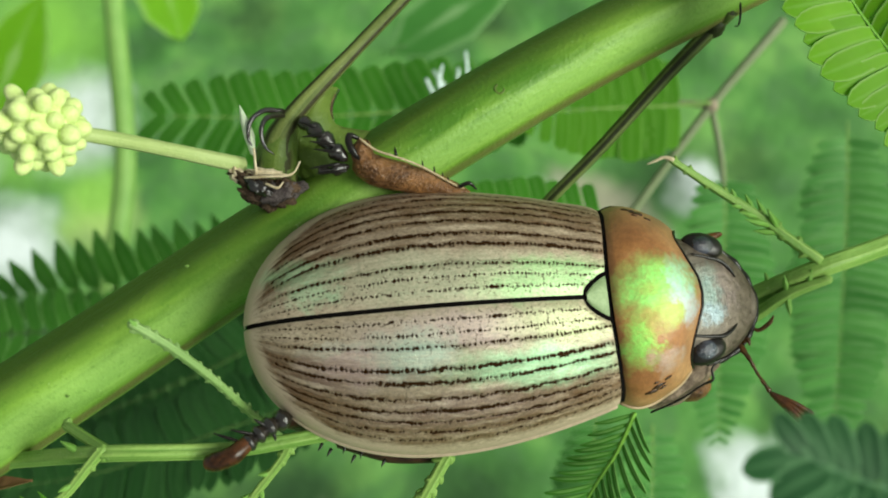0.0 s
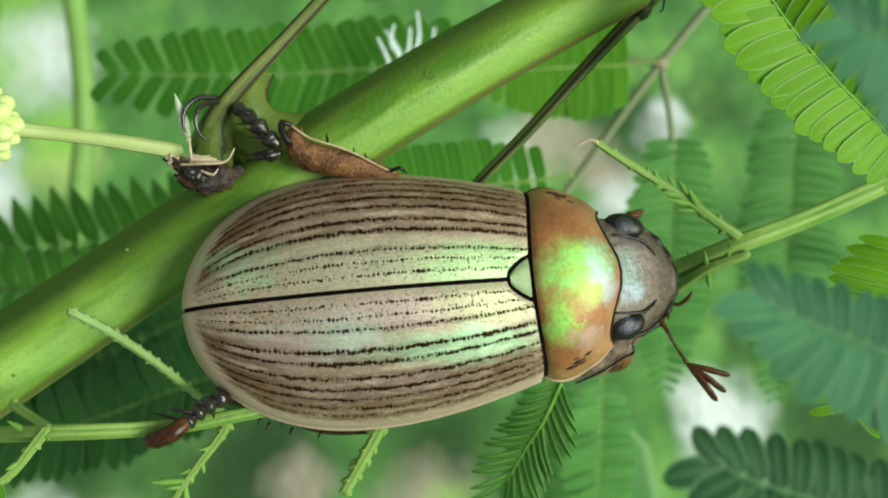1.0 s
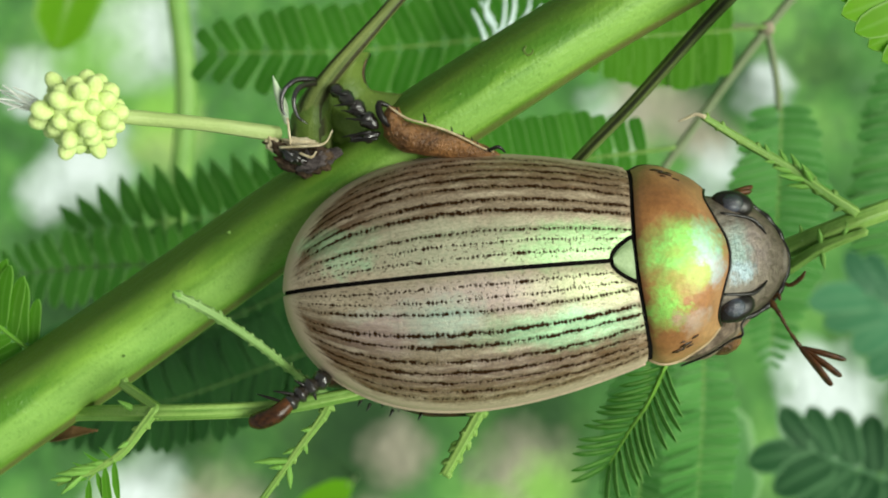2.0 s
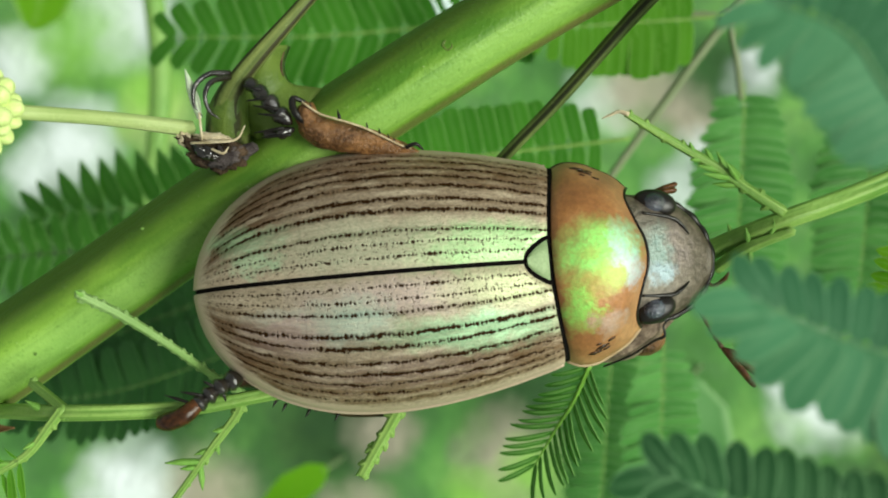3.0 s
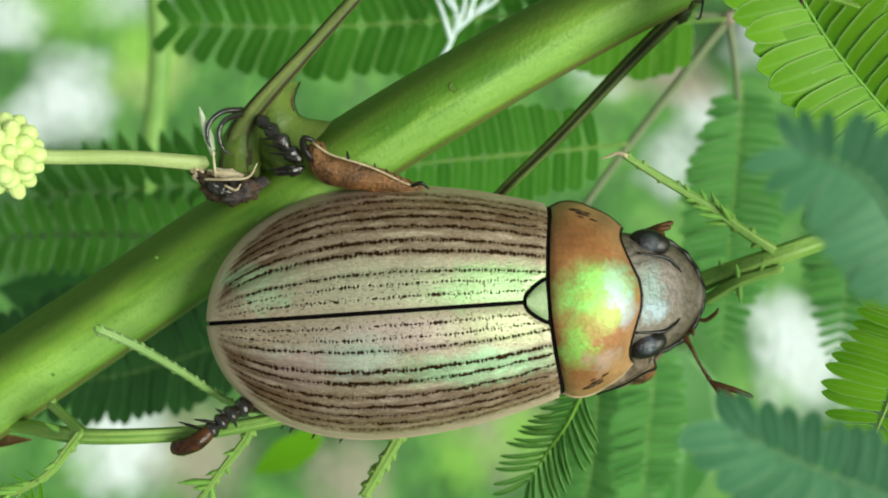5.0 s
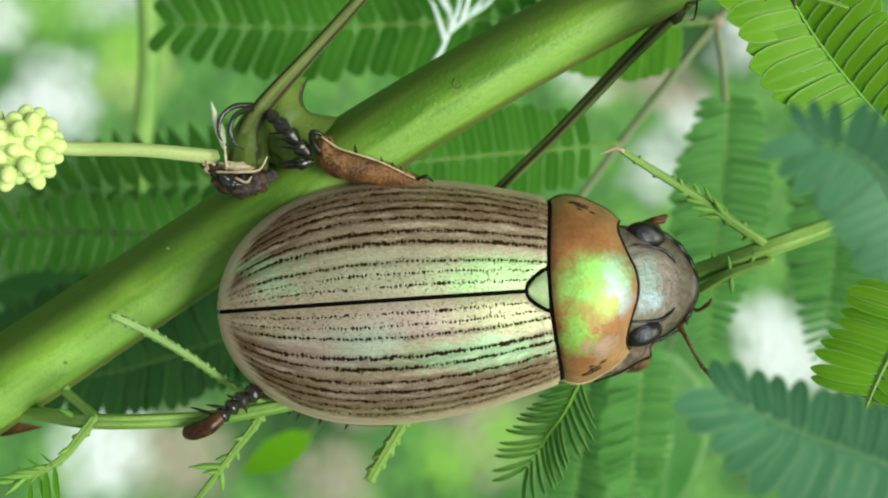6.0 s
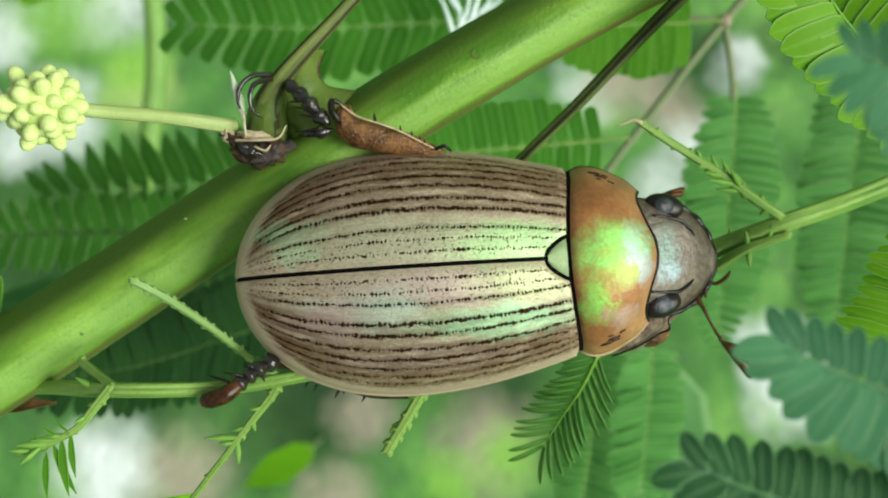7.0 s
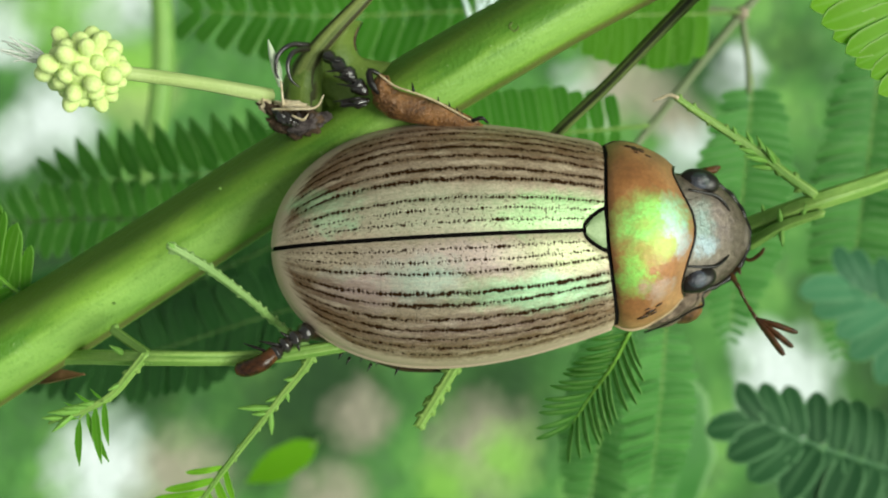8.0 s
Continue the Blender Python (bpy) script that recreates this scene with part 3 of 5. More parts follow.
def leaflet_mesh(name, mat, pointed=False, fold=0.12, arch=0.04, width=0.3, bend=0.0):
    """One leaflet of unit length 1 mm along +y: a thin oblong blade, lightly arched; the map holds the share from midrib to edge."""
    stations = [(0.0, 0.25), (0.04, 0.66), (0.18, 0.90), (0.5, 1.0), (0.70, 0.97), (0.86, 0.76), (0.95, 0.42), (1.0, 0.05)]
    if pointed == "blunt":
        stations = [(0.0, 0.3), (0.04, 0.70), (0.18, 0.92), (0.5, 0.98), (0.72, 1.0), (0.89, 0.95), (0.965, 0.74), (1.0, 0.40)]
    bm, rows = bmesh.new(), []
    lay = bm.loops.layers.uv.new("across")
    for s, f in stations:
        w = width * 0.5 * f
        if pointed is True:
            w = max(0.01, width * 0.5 * max(0.0, math.sin(math.pi * s ** 0.75)) ** 0.9)
        z = arch * math.sin(math.pi * s) - 0.04 * s * s
        x = bend * s * s
        rows.append([bm.verts.new(p) for p in ((x - w, s, z + fold * w), (x, s, z), (x + w, s, z + fold * w), (x + w, s, z + fold * w - 0.02), (x - w, s, z + fold * w - 0.02))])
    for (s0, _), (s1, _), a, b in zip(stations, stations[1:], rows, rows[1:]):
        for j in range(5):
            q = (j + 1) % 5
            f = bm.faces.new((a[j], a[q], b[q], b[j]))
            f.smooth = True
            for loop, (c, d) in zip(f.loops, ((j, s0), (q, s0), (q, s1), (j, s1))):
                loop[lay].uv = (0.0 if c == 1 else 1.0, d)
    bm.faces.new(rows[0])
    bm.faces.new(rows[-1][::-1])
    bmesh.ops.recalc_face_normals(bm, faces=bm.faces)
    for a, b in zip(rows, rows[1:]):
        for j in (0, 2, 3, 4):
            e = bm.edges.get((a[j], b[j]))
            e.smooth = False
    for v in bm.verts:
        v.co *= MM
    me = bpy.data.meshes.new(name)
    bm.to_mesh(me)
    bm.free()
    me.materials.append(mat)
    return me


BLADES = {}


def blade(mat, width, fold, pointed=False, bend=0.0):
    key = (mat.name, width, fold, pointed, bend)
    if key not in BLADES:
        BLADES[key] = leaflet_mesh("leaflet", mat, width=width, fold=fold, pointed=pointed, bend=bend)
    return BLADES[key]


def feathery_leaf(points, facing, pairs, length, mat=M_LEAF, width=0.32, angle=72, fold=0.12, lift=0.0, stalk=0.22, label="", seed=1,
                  close=0.35, start=0.06, uneven=1.0, shingle=0.0, stalk_mat=None, pointed=False, oval=False, other=None, fan=0.0, bend=0.0, second=1.0, other_mat=None, tip=22, group="feathery leaves"):
    """A pinna: a stalk through points with paired leaflets. facing: the way its upper side looks; angle: leaflets from the stalk; lift: degrees folded up."""
    rng = random.Random(seed)
    base = points[0]
    ob = thing("feathery_leaf", base, label or "green feathery leaf with paired oval leaflets on a thin stalk", "leaf", group)
    path = smooth_path(rel(points, base), 10)
    part("stalk", tube(rel(points, base), [stalk, stalk * 0.8, stalk * 0.35], 8, 8), stalk_mat or M_RACHIS, ob, "thin pale green leaf stalk")
    cum = [0.0]
    for a, b in zip(path, path[1:]):
        cum.append(cum[-1] + (b - a).length)
    facing = Vector(facing).normalized()
    sides = {1: blade(mat, width, fold, pointed, bend), -1: blade(other_mat or mat, width, fold, pointed, -bend)}
    for i in range(pairs):
        share = start + (1 - start) * i / (pairs - 1)
        d = share * cum[-1]
        k = min(max(1, int(np.searchsorted(cum, d))), len(path) - 1)
        u = (d - cum[k - 1]) / max(1e-6, cum[k] - cum[k - 1])
        p, t = path[k - 1].lerp(path[k], u), (path[k] - path[k - 1]).normalized()
        nor = (facing - t * facing.dot(t)).normalized()
        out = t.cross(nor)
        size = length * (1 - close * max(0, (share - 0.55) / 0.45) ** 2) * (0.75 + 0.25 * min(1, share / 0.15))
        size *= math.sin(math.pi * (0.13 + 0.80 * share)) ** 0.7 if oval else 1
        for s in (-1, 1):
            ang = radians(angle + fan * (0.5 - share) - tip * max(0, share - 0.8) / 0.2 + rng.uniform(-5, 5) * uneven)
            y = t * math.cos(ang) + out * s * math.sin(ang)
            up = radians((other if other is not None and s < 0 else lift) + rng.uniform(-7, 7) * uneven)
            y = (y * math.cos(up) + nor * math.sin(up)).normalized()
            z = (nor * math.cos(up) - out * s * math.sin(up))
            z = (z - y * z.dot(y)).normalized()
            x = y.cross(z)
            k2 = radians(shingle) * s
            x, z = x * math.cos(k2) + z * math.sin(k2), z * math.cos(k2) - x * math.sin(k2)
            lf = new("leaflet", sides[s])
            lf.parent = ob
            sz = size * rng.uniform(0.93, 1.05) * (second if s < 0 else 1)
            m = Matrix((x, y, z)).transposed().to_4x4() @ Matrix.Diagonal((sz, sz, sz, 1))
            m.translation = (p + out * s * stalk * 0.5) * MM
            lf.matrix_basis = m
    return ob


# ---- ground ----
# DARK: dim leaves and shaded gaps, painted into the ground's colour
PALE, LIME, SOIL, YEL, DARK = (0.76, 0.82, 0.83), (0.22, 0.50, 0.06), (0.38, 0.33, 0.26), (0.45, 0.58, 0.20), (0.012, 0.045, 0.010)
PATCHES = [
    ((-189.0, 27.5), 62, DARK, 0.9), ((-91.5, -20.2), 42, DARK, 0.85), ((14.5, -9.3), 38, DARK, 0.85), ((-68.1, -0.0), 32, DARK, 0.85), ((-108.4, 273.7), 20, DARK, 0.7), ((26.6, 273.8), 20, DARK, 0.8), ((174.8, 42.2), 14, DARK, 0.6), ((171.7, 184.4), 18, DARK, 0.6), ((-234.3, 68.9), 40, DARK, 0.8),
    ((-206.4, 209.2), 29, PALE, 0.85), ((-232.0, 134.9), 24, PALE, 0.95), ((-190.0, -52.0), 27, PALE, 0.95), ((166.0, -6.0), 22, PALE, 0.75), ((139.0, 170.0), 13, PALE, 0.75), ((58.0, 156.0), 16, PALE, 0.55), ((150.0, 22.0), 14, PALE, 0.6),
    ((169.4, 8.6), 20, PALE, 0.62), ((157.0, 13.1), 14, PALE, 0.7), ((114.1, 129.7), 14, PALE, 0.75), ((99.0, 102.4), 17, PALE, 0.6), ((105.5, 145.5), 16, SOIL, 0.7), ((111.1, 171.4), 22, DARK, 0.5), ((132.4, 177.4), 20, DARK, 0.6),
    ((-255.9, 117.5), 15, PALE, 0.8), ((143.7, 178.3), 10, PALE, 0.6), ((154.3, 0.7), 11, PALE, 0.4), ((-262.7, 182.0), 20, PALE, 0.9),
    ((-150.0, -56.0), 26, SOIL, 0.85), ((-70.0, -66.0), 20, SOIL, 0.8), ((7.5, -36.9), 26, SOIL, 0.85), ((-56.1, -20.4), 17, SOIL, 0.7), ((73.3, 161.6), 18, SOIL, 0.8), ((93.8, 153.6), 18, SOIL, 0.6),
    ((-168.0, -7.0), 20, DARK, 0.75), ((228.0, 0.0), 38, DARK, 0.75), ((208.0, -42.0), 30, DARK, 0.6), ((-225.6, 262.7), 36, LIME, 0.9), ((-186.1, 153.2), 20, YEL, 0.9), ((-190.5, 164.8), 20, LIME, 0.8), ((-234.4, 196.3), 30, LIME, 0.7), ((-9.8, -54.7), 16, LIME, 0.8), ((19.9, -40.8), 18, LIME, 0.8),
]


def build_ground():
    bm = bmesh.new()
    bmesh.ops.create_grid(bm, x_segments=60, y_segments=60, size=60)
    for v in bm.verts:
        v.co.z = 0.02 * noise.noise(v.co * 0.7)
    me = bpy.data.meshes.new("ground")
    bm.to_mesh(me)
    bm.free()
    m, n, l, s = material("soil_moss_and_grass")
    vec = mm_coords(n, l)
    a, b = noise_of(n, l, vec, 0.022, 3, 0.5), noise_of(n, l, vec, 0.06, 3, 0.5)
    col = ramp(n, l, a, [(0.36, (0.045, 0.15, 0.03)), (0.5, (0.085, 0.25, 0.05)), (0.64, (0.16, 0.36, 0.08))])
    col = mixed(n, l, ramp(n, l, b, [(0.45, (0, 0, 0)), (0.7, (0.6, 0.6, 0.6))]), col, (0.07, 0.16, 0.06))
    nz, sc, warp = n.new("ShaderNodeTexNoise"), n.new("ShaderNodeVectorMath"), n.new("ShaderNodeVectorMath")
    nz.inputs["Scale"].default_value = 0.06
    sc.operation, warp.operation = "MULTIPLY_ADD", "ADD"
    l.new(vec, nz.inputs["Vector"])
    l.new(nz.outputs["Color"], sc.inputs[0])
    sc.inputs[1].default_value, sc.inputs[2].default_value = (24, 24, 0), (-12, -12, 0)
    l.new(vec, warp.inputs[0])
    l.new(sc.outputs[0], warp.inputs[1])
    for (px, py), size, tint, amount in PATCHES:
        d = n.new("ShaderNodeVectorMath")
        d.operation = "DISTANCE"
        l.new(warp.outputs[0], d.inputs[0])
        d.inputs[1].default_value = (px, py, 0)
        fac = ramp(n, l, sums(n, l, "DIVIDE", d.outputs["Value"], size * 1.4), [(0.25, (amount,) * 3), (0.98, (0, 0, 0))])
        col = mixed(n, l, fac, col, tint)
    col = mixed(n, l, 0.12, col, ramp(n, l, noise_of(n, l, vec, 0.15, 2), [(0.3, (0.35, 0.4, 0.3)), (0.7, (1, 1, 1))]), "MULTIPLY")
    l.new(col, s.inputs["Base Color"])
    s.inputs["Roughness"].default_value = 0.95
    bump(n, l, noise_of(n, l, vec, 0.2, 3), 3.0, 0.5, s)
    me.materials.append(m)
    tagged(new("ground", me), "mossy green ground with pale, brown soil and painted-in shade patches", "ground", kind="structure")


build_ground()


# ---- the shrub's stem and stalks ----
def build_stem():
    pts = [(-330.0, 480.0, -170.0), (-200.0, 240.0, -110.0), (-85.0, 75.0, -50.0), (-42.0, 46.0, -22.5), (-25.47, 43.80, -11.24), (-20.60, 44.50, -7.99), (-14.04, 45.50, -3.57), (-9.28, 46.00, -0.33), (-4.39, 46.30, 2.81), (-0.65, 46.40, 5.19), (2.51, 46.60, 7.11), (5.07, 46.90, 8.64), (8.68, 47.30, 10.64), (12.65, 47.80, 12.64), (21.08, 48.80, 16.52)]
    base = pts[0]
    ob = thing("shrub_stem", base, "smooth green ridged shrub stem with a withered node", "stem")

    def ridged(a, s):
        return 1 + 0.06 * math.cos(3 * a + 0.6) + 0.02 * math.cos(5 * a + 1.2 * s * 6)
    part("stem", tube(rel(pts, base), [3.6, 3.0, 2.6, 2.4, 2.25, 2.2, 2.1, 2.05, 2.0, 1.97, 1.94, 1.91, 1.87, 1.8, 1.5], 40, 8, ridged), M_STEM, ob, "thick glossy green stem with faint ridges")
    part("node", blob(Vector((-7.99, 44.60, 2.52)) - Vector(base), (1.25, 0.85, 0.66), Euler((0, 0.5, 0)).to_matrix(), 22, 30, dent=0.35), M_DRY, ob, "dark withered swelling at the joint")
    hollow_edge = smooth_path(rel([(-4.94, 45.60, 7.71), (-5.26, 45.70, 6.97), (-5.26, 45.90, 6.38), (-4.91, 46.20, 5.95), (-3.40, 46.40, 5.72)], base), 5)
    inner_edge = smooth_path(rel([(-5.77, 44.75, 7.59), (-6.37, 44.80, 6.68), (-6.87, 45.00, 5.90), (-6.60, 45.20, 4.60), (-4.20, 45.20, 3.90)], base), 5)
    web = []
    for p, q in zip(hollow_edge, inner_edge):
        web.append([p.lerp(q, k / 8) + Vector((0, -0.45 * math.sin(math.pi * min(1.0, k / 8 + 0.12)), 0)) for k in range(9)])
    part("axil", slab(web, (0, 0.9, 0)), M_WEB, ob, "olive green web between stem and twig")
    # added body that fills the fork's gap; only shaded stem lies there
    part("axil_filler", blob(Vector((-5.68, 45.40, 3.81)) - Vector(base), (1.6, 0.6, 0.9), Euler((0, 0.7, 0)).to_matrix(), 16, 22, dent=0.35), M_WEB, ob, "dull green filler added in the fork")
    part("axil_scar", tube([p + Vector((0, -0.12, 0)) for p in hollow_edge[2:12]], [0.05, 0.09, 0.05], 8, 1), M_DRY, ob, "brown dry edge of the web")
    part("mould", blob(Vector((-6.75, 44.30, 2.75)) - Vector(base), (0.55, 0.25, 0.32), Euler((0, -0.45, 0)).to_matrix(), 22, 30, dent=0.35), M_ASH, ob, "greyish mould beside the joint")
    for i, (p, size) in enumerate((((-2.09, 44.40, 4.70), 0.09), ((6.20, 45.20, 9.81), 0.1), ((-11.64, 43.60, -0.78), 0.1), ((-13.68, 43.50, -3.10), 0.08), ((-16.80, 42.90, -6.63), 0.1), ((-18.03, 43.40, -5.16), 0.08), ((4.32, 45.20, 9.09), 0.08), ((-5.75, 44.10, -0.79), 0.1))):
        part("pore", blob(Vector(p) - Vector(base), (size, size * 0.6, size * 0.7), None, 6, 8), M_RACHIS, ob, "small pale raised pore")
    part("pore", tube(rel([(2.63, 44.72, 7.71), (2.52, 44.68, 7.49), (2.73, 44.66, 7.28), (2.94, 44.68, 7.44), (2.84, 44.72, 7.66)], base), [0.07, 0.09, 0.09, 0.06], 7, 5), M_WEB, ob, "small ring-shaped pore")
    part("hooked_hair", tube(rel([(14.52, 46.20, 11.94), (14.43, 45.90, 11.28), (14.34, 45.90, 10.81), (14.20, 46.00, 10.77)], base), [0.06, 0.05, 0.03], 6, 4), M_BLACK, ob, "dark hooked hair")
    return ob


def build_side_twig(pts, radii, label, mat):
    base = pts[0]
    ob = thing("side_twig", base, label, "twig")

    def groove(a, s):
        return 1 - 0.22 * max(0.0, math.cos(a - 1.4)) ** 6 + 0.05 * math.cos(4 * a)
    part("shoot", tube(rel(pts, base), radii, 18, 8, groove), mat, ob)
    return ob


build_stem()
node_twig = build_side_twig([(-7.95, 45.60, 2.98), (-7.74, 45.00, 4.41), (-7.09, 44.60, 6.04), (-4.26, 45.00, 9.23), (-1.62, 46.00, 12.31), (0.58, 47.00, 15.09)], [1.15, 0.95, 0.52, 0.36, 0.34, 0.3], "dark green grooved side twig rising from the stem node", M_TWIG)
part("collar", tube(rel([(-7.84, 45.30, 3.77), (-7.74, 45.00, 4.55), (-7.30, 44.75, 5.69), (-6.79, 44.75, 6.49)], (-7.95, 45.60, 2.98)), [1.1, 1.0, 0.66, 0.36], 18, 5), M_WEB, node_twig, "swollen green base of the twig")
dark_twig = build_side_twig([(2.40, 50.00, -0.89), (5.71, 49.00, 2.68), (8.12, 48.60, 5.15), (11.52, 48.30, 8.91), (13.85, 48.20, 11.30), (14.33, 47.60, 12.04)], [0.3, 0.32, 0.34, 0.37, 0.42, 0.6], "thin blackish green twig slanting from the stem", M_DARKTWIG)

part("swelling", blob(Vector((13.85, 48.20, 11.30)) - Vector((2.40, 50.00, -0.89)), (0.75, 0.6, 0.5), Euler((0, -0.7, 0)).to_matrix(), 10, 12, dent=0.3), M_DARKTWIG, dark_twig, "swollen joint at the stem")


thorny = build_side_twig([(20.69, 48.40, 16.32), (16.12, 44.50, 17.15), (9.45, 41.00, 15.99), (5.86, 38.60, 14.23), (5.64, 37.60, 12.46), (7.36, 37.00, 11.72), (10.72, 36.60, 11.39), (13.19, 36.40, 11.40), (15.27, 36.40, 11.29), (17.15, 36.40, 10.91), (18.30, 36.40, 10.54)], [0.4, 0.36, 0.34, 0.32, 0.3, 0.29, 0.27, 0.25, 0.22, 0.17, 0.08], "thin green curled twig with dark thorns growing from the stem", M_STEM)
for i, p in enumerate(((9.74, 36.30, 11.17), (10.36, 36.30, 11.17), (11.41, 36.30, 11.17), (13.59, 36.30, 11.18), (14.94, 36.30, 11.13), (16.08, 36.30, 10.95))):
    part("thorn", tube(rel([p, (p[0] + 0.04, p[1] - 0.08, p[2] - 0.2), (p[0] + 0.12, p[1] - 0.12, p[2] - 0.35)], (20.69, 48.40, 16.32)), [0.11, 0.08, 0.025], 6, 3), M_DRY, thorny, "small dark thorn")


def build_flower():
    base = (-9.08, 43.50, 3.82)
    ob = thing("flower_bud", base, "pale yellow round flower head of packed buds on a stalk", "flower")
    head = (-15.36, 36.60, 4.62)
    part("peduncle", tube(rel([base, (-11.68, 41.00, 4.26), (-13.53, 38.00, 4.47), head], base), [0.38, 0.32, 0.31, 0.28], 14, 6), M_PEDUNCLE, ob, "pale green flower stalk")
    c, count = Vector(head) - Vector(base), 44
    part("core", blob(c, (1.3, 1.3, 1.3), None, 12, 16), M_BUD, ob)
    me = None
    for i in range(count):
        z = 1 - 2 * (i + 0.5) / count
        a = i * 2.39996
        d = Vector((math.sqrt(1 - z * z) * math.cos(a), math.sqrt(1 - z * z) * math.sin(a), z))
        if me is None:
            first = part("bud", blob((0, 0, 0.22), (0.37, 0.37, 0.46), None, 10, 14), M_BUD, ob)
            me, o = first.data, first
        else:
            o = new("bud", me)
            o.parent = ob
        k = 1 + 0.1 * math.sin(i * 7.3)
        m = d.to_track_quat("Z", "Y").to_matrix().to_4x4() @ Matrix.Diagonal((k, k, 1, 1))
        m.translation = (c + d * (1.12 + 0.26 * math.sin(i * 5.1))) * MM
        o.matrix_basis = m
    rng = random.Random(4)
    for i in range(14):
        s = c + Vector((-1.6, 0.5, 0.25))
        e = s + Vector((-1.3 - rng.random(), rng.uniform(-0.6, 0.6), rng.uniform(-0.3, 1.0)))
        part("stamen", tube([s, (s + e) / 2 + Vector((0, 0, rng.uniform(-0.2, 0.2))), e], [0.05, 0.04], 5, 3), M_WHITE, ob, "white thread-like stamen")
    return ob


def build_withered():
    base = (-8.67, 43.00, 3.58)
    ob = thing("withered_bud", base, "withered brown bud scales with pale curled threads at the node", "bud")
    part("scale", tube(rel([(-8.50, 43.00, 4.30), (-8.66, 43.00, 5.05), (-8.90, 43.10, 5.75), (-9.16, 43.30, 6.50)], base), [0.12, 0.24, 0.20, 0.03], 8, 5), M_PALEBRACT, ob, "pale pointed bud scale")
    part("husk", blob(Vector((-8.76, 43.20, 3.13)) - Vector(base), (0.85, 0.6, 0.34), Euler((0, 0.35, 0)).to_matrix(), 18, 24, dent=0.5), M_DRY, ob, "crumpled brown husk")
    part("bract", blob(Vector((-7.91, 43.00, 3.42)) - Vector(base), (0.8, 0.42, 0.2), Euler((0, 0.1, 0)).to_matrix(), 18, 24, dent=0.5), M_STRAW, ob, "dry straw-coloured bract")
    for spot, size, turn, mat in (((-8.19, 42.90, 2.80), (0.7, 0.5, 0.3), 0.5, M_CLAW), ((-7.43, 43.20, 2.57), (0.8, 0.5, 0.45), -0.3, M_ASH), ((-8.42, 43.30, 2.44), (0.75, 0.45, 0.35), 0.2, M_DRY), ((-9.26, 43.10, 3.38), (0.5, 0.35, 0.3), 0.9, M_STRAW), ((-7.06, 43.30, 2.83), (0.6, 0.45, 0.35), 0.2, M_DRY)):
        part("scale", blob(Vector(spot) - Vector(base), size, Euler((0.2, turn, 0.1)).to_matrix(), 18, 26, dent=0.5), mat, ob, "shrivelled bud scale")
    for pts in ([(-8.41, 42.70, 4.52), (-8.27, 42.50, 3.53), (-8.29, 42.60, 3.24)], [(-8.77, 42.50, 3.18), (-7.63, 42.20, 3.21), (-6.65, 42.30, 3.32), (-6.31, 42.60, 3.92)],
                [(-7.80, 42.40, 2.90), (-7.27, 42.30, 2.71), (-7.04, 42.40, 2.97)]):
        part("thread", tube(rel(pts, base), [0.06, 0.065, 0.03], 6, 6), M_STRAW, ob, "pale curled thread")
    return ob


build_flower()
build_withered()


def sprig(name, pts, radii, label, bumps=0, tufts=(), seed=1, mat=None, leaflets=()):
    """A thin bare leaf stalk: knobbly where its leaflets fell, with small bracts."""
    rng = random.Random(seed)
    base = pts[0]
    ob = thing(name, base, label, "twig", "bare leaf stalks")
    path = smooth_path(rel(pts, base), 10)
    part("stalk", tube(rel(pts, base), radii, 20, 10, lambda a, s: 1 + 0.12 * math.cos(5 * a)), mat or M_RACHIS, ob)
    for i in range(bumps):
        s = 0.12 + 0.86 * (i + rng.uniform(-0.35, 0.35)) / max(1, bumps - 1)
        s = min(max(s, 0.02), 0.99)
        k = min(len(path) - 2, int(s * (len(path) - 1)))
        t = (path[k + 1] - path[k]).normalized()
        o = t.cross(Vector((0, -1, 0))).normalized() * (1 if i % 2 else -1)
        r = float(np.interp(s, [0, 1], [radii[0], radii[-1]]))
        part("leaf_scar", tube([path[k] + o * r * 0.4, path[k] + o * r * 1.0 + t * r * rng.uniform(0.0, 0.6), path[k] + o * r * rng.uniform(1.2, 1.8) + t * r * rng.uniform(0.3, 1.1)], [r * 0.95, r * 0.80, r * 0.35], 6, 2), mat or M_RACHIS, ob)
    for s, size, ang, side in tufts:
        k = min(len(path) - 2, int(s * (len(path) - 1)))
        t = (path[k + 1] - path[k]).normalized()
        o = t.cross(Vector((0, -1, 0))).normalized() * side
        d = (t * math.cos(radians(ang)) + o * math.sin(radians(ang)) + Vector((0, rng.uniform(-0.4, 0.2), 0))).normalized()
        p = path[k]
        bend = Vector((0, -0.12, 0)) * size + t * 0.15 * size
        part("bract", tube([p, p + d * size * 0.55 + bend * 0.5, p + d * size + bend], [0.08 + size * 0.035, 0.10 + size * 0.05, 0.03], 7, 4), M_BRACT, ob, "small pointed green bract")
    return ob


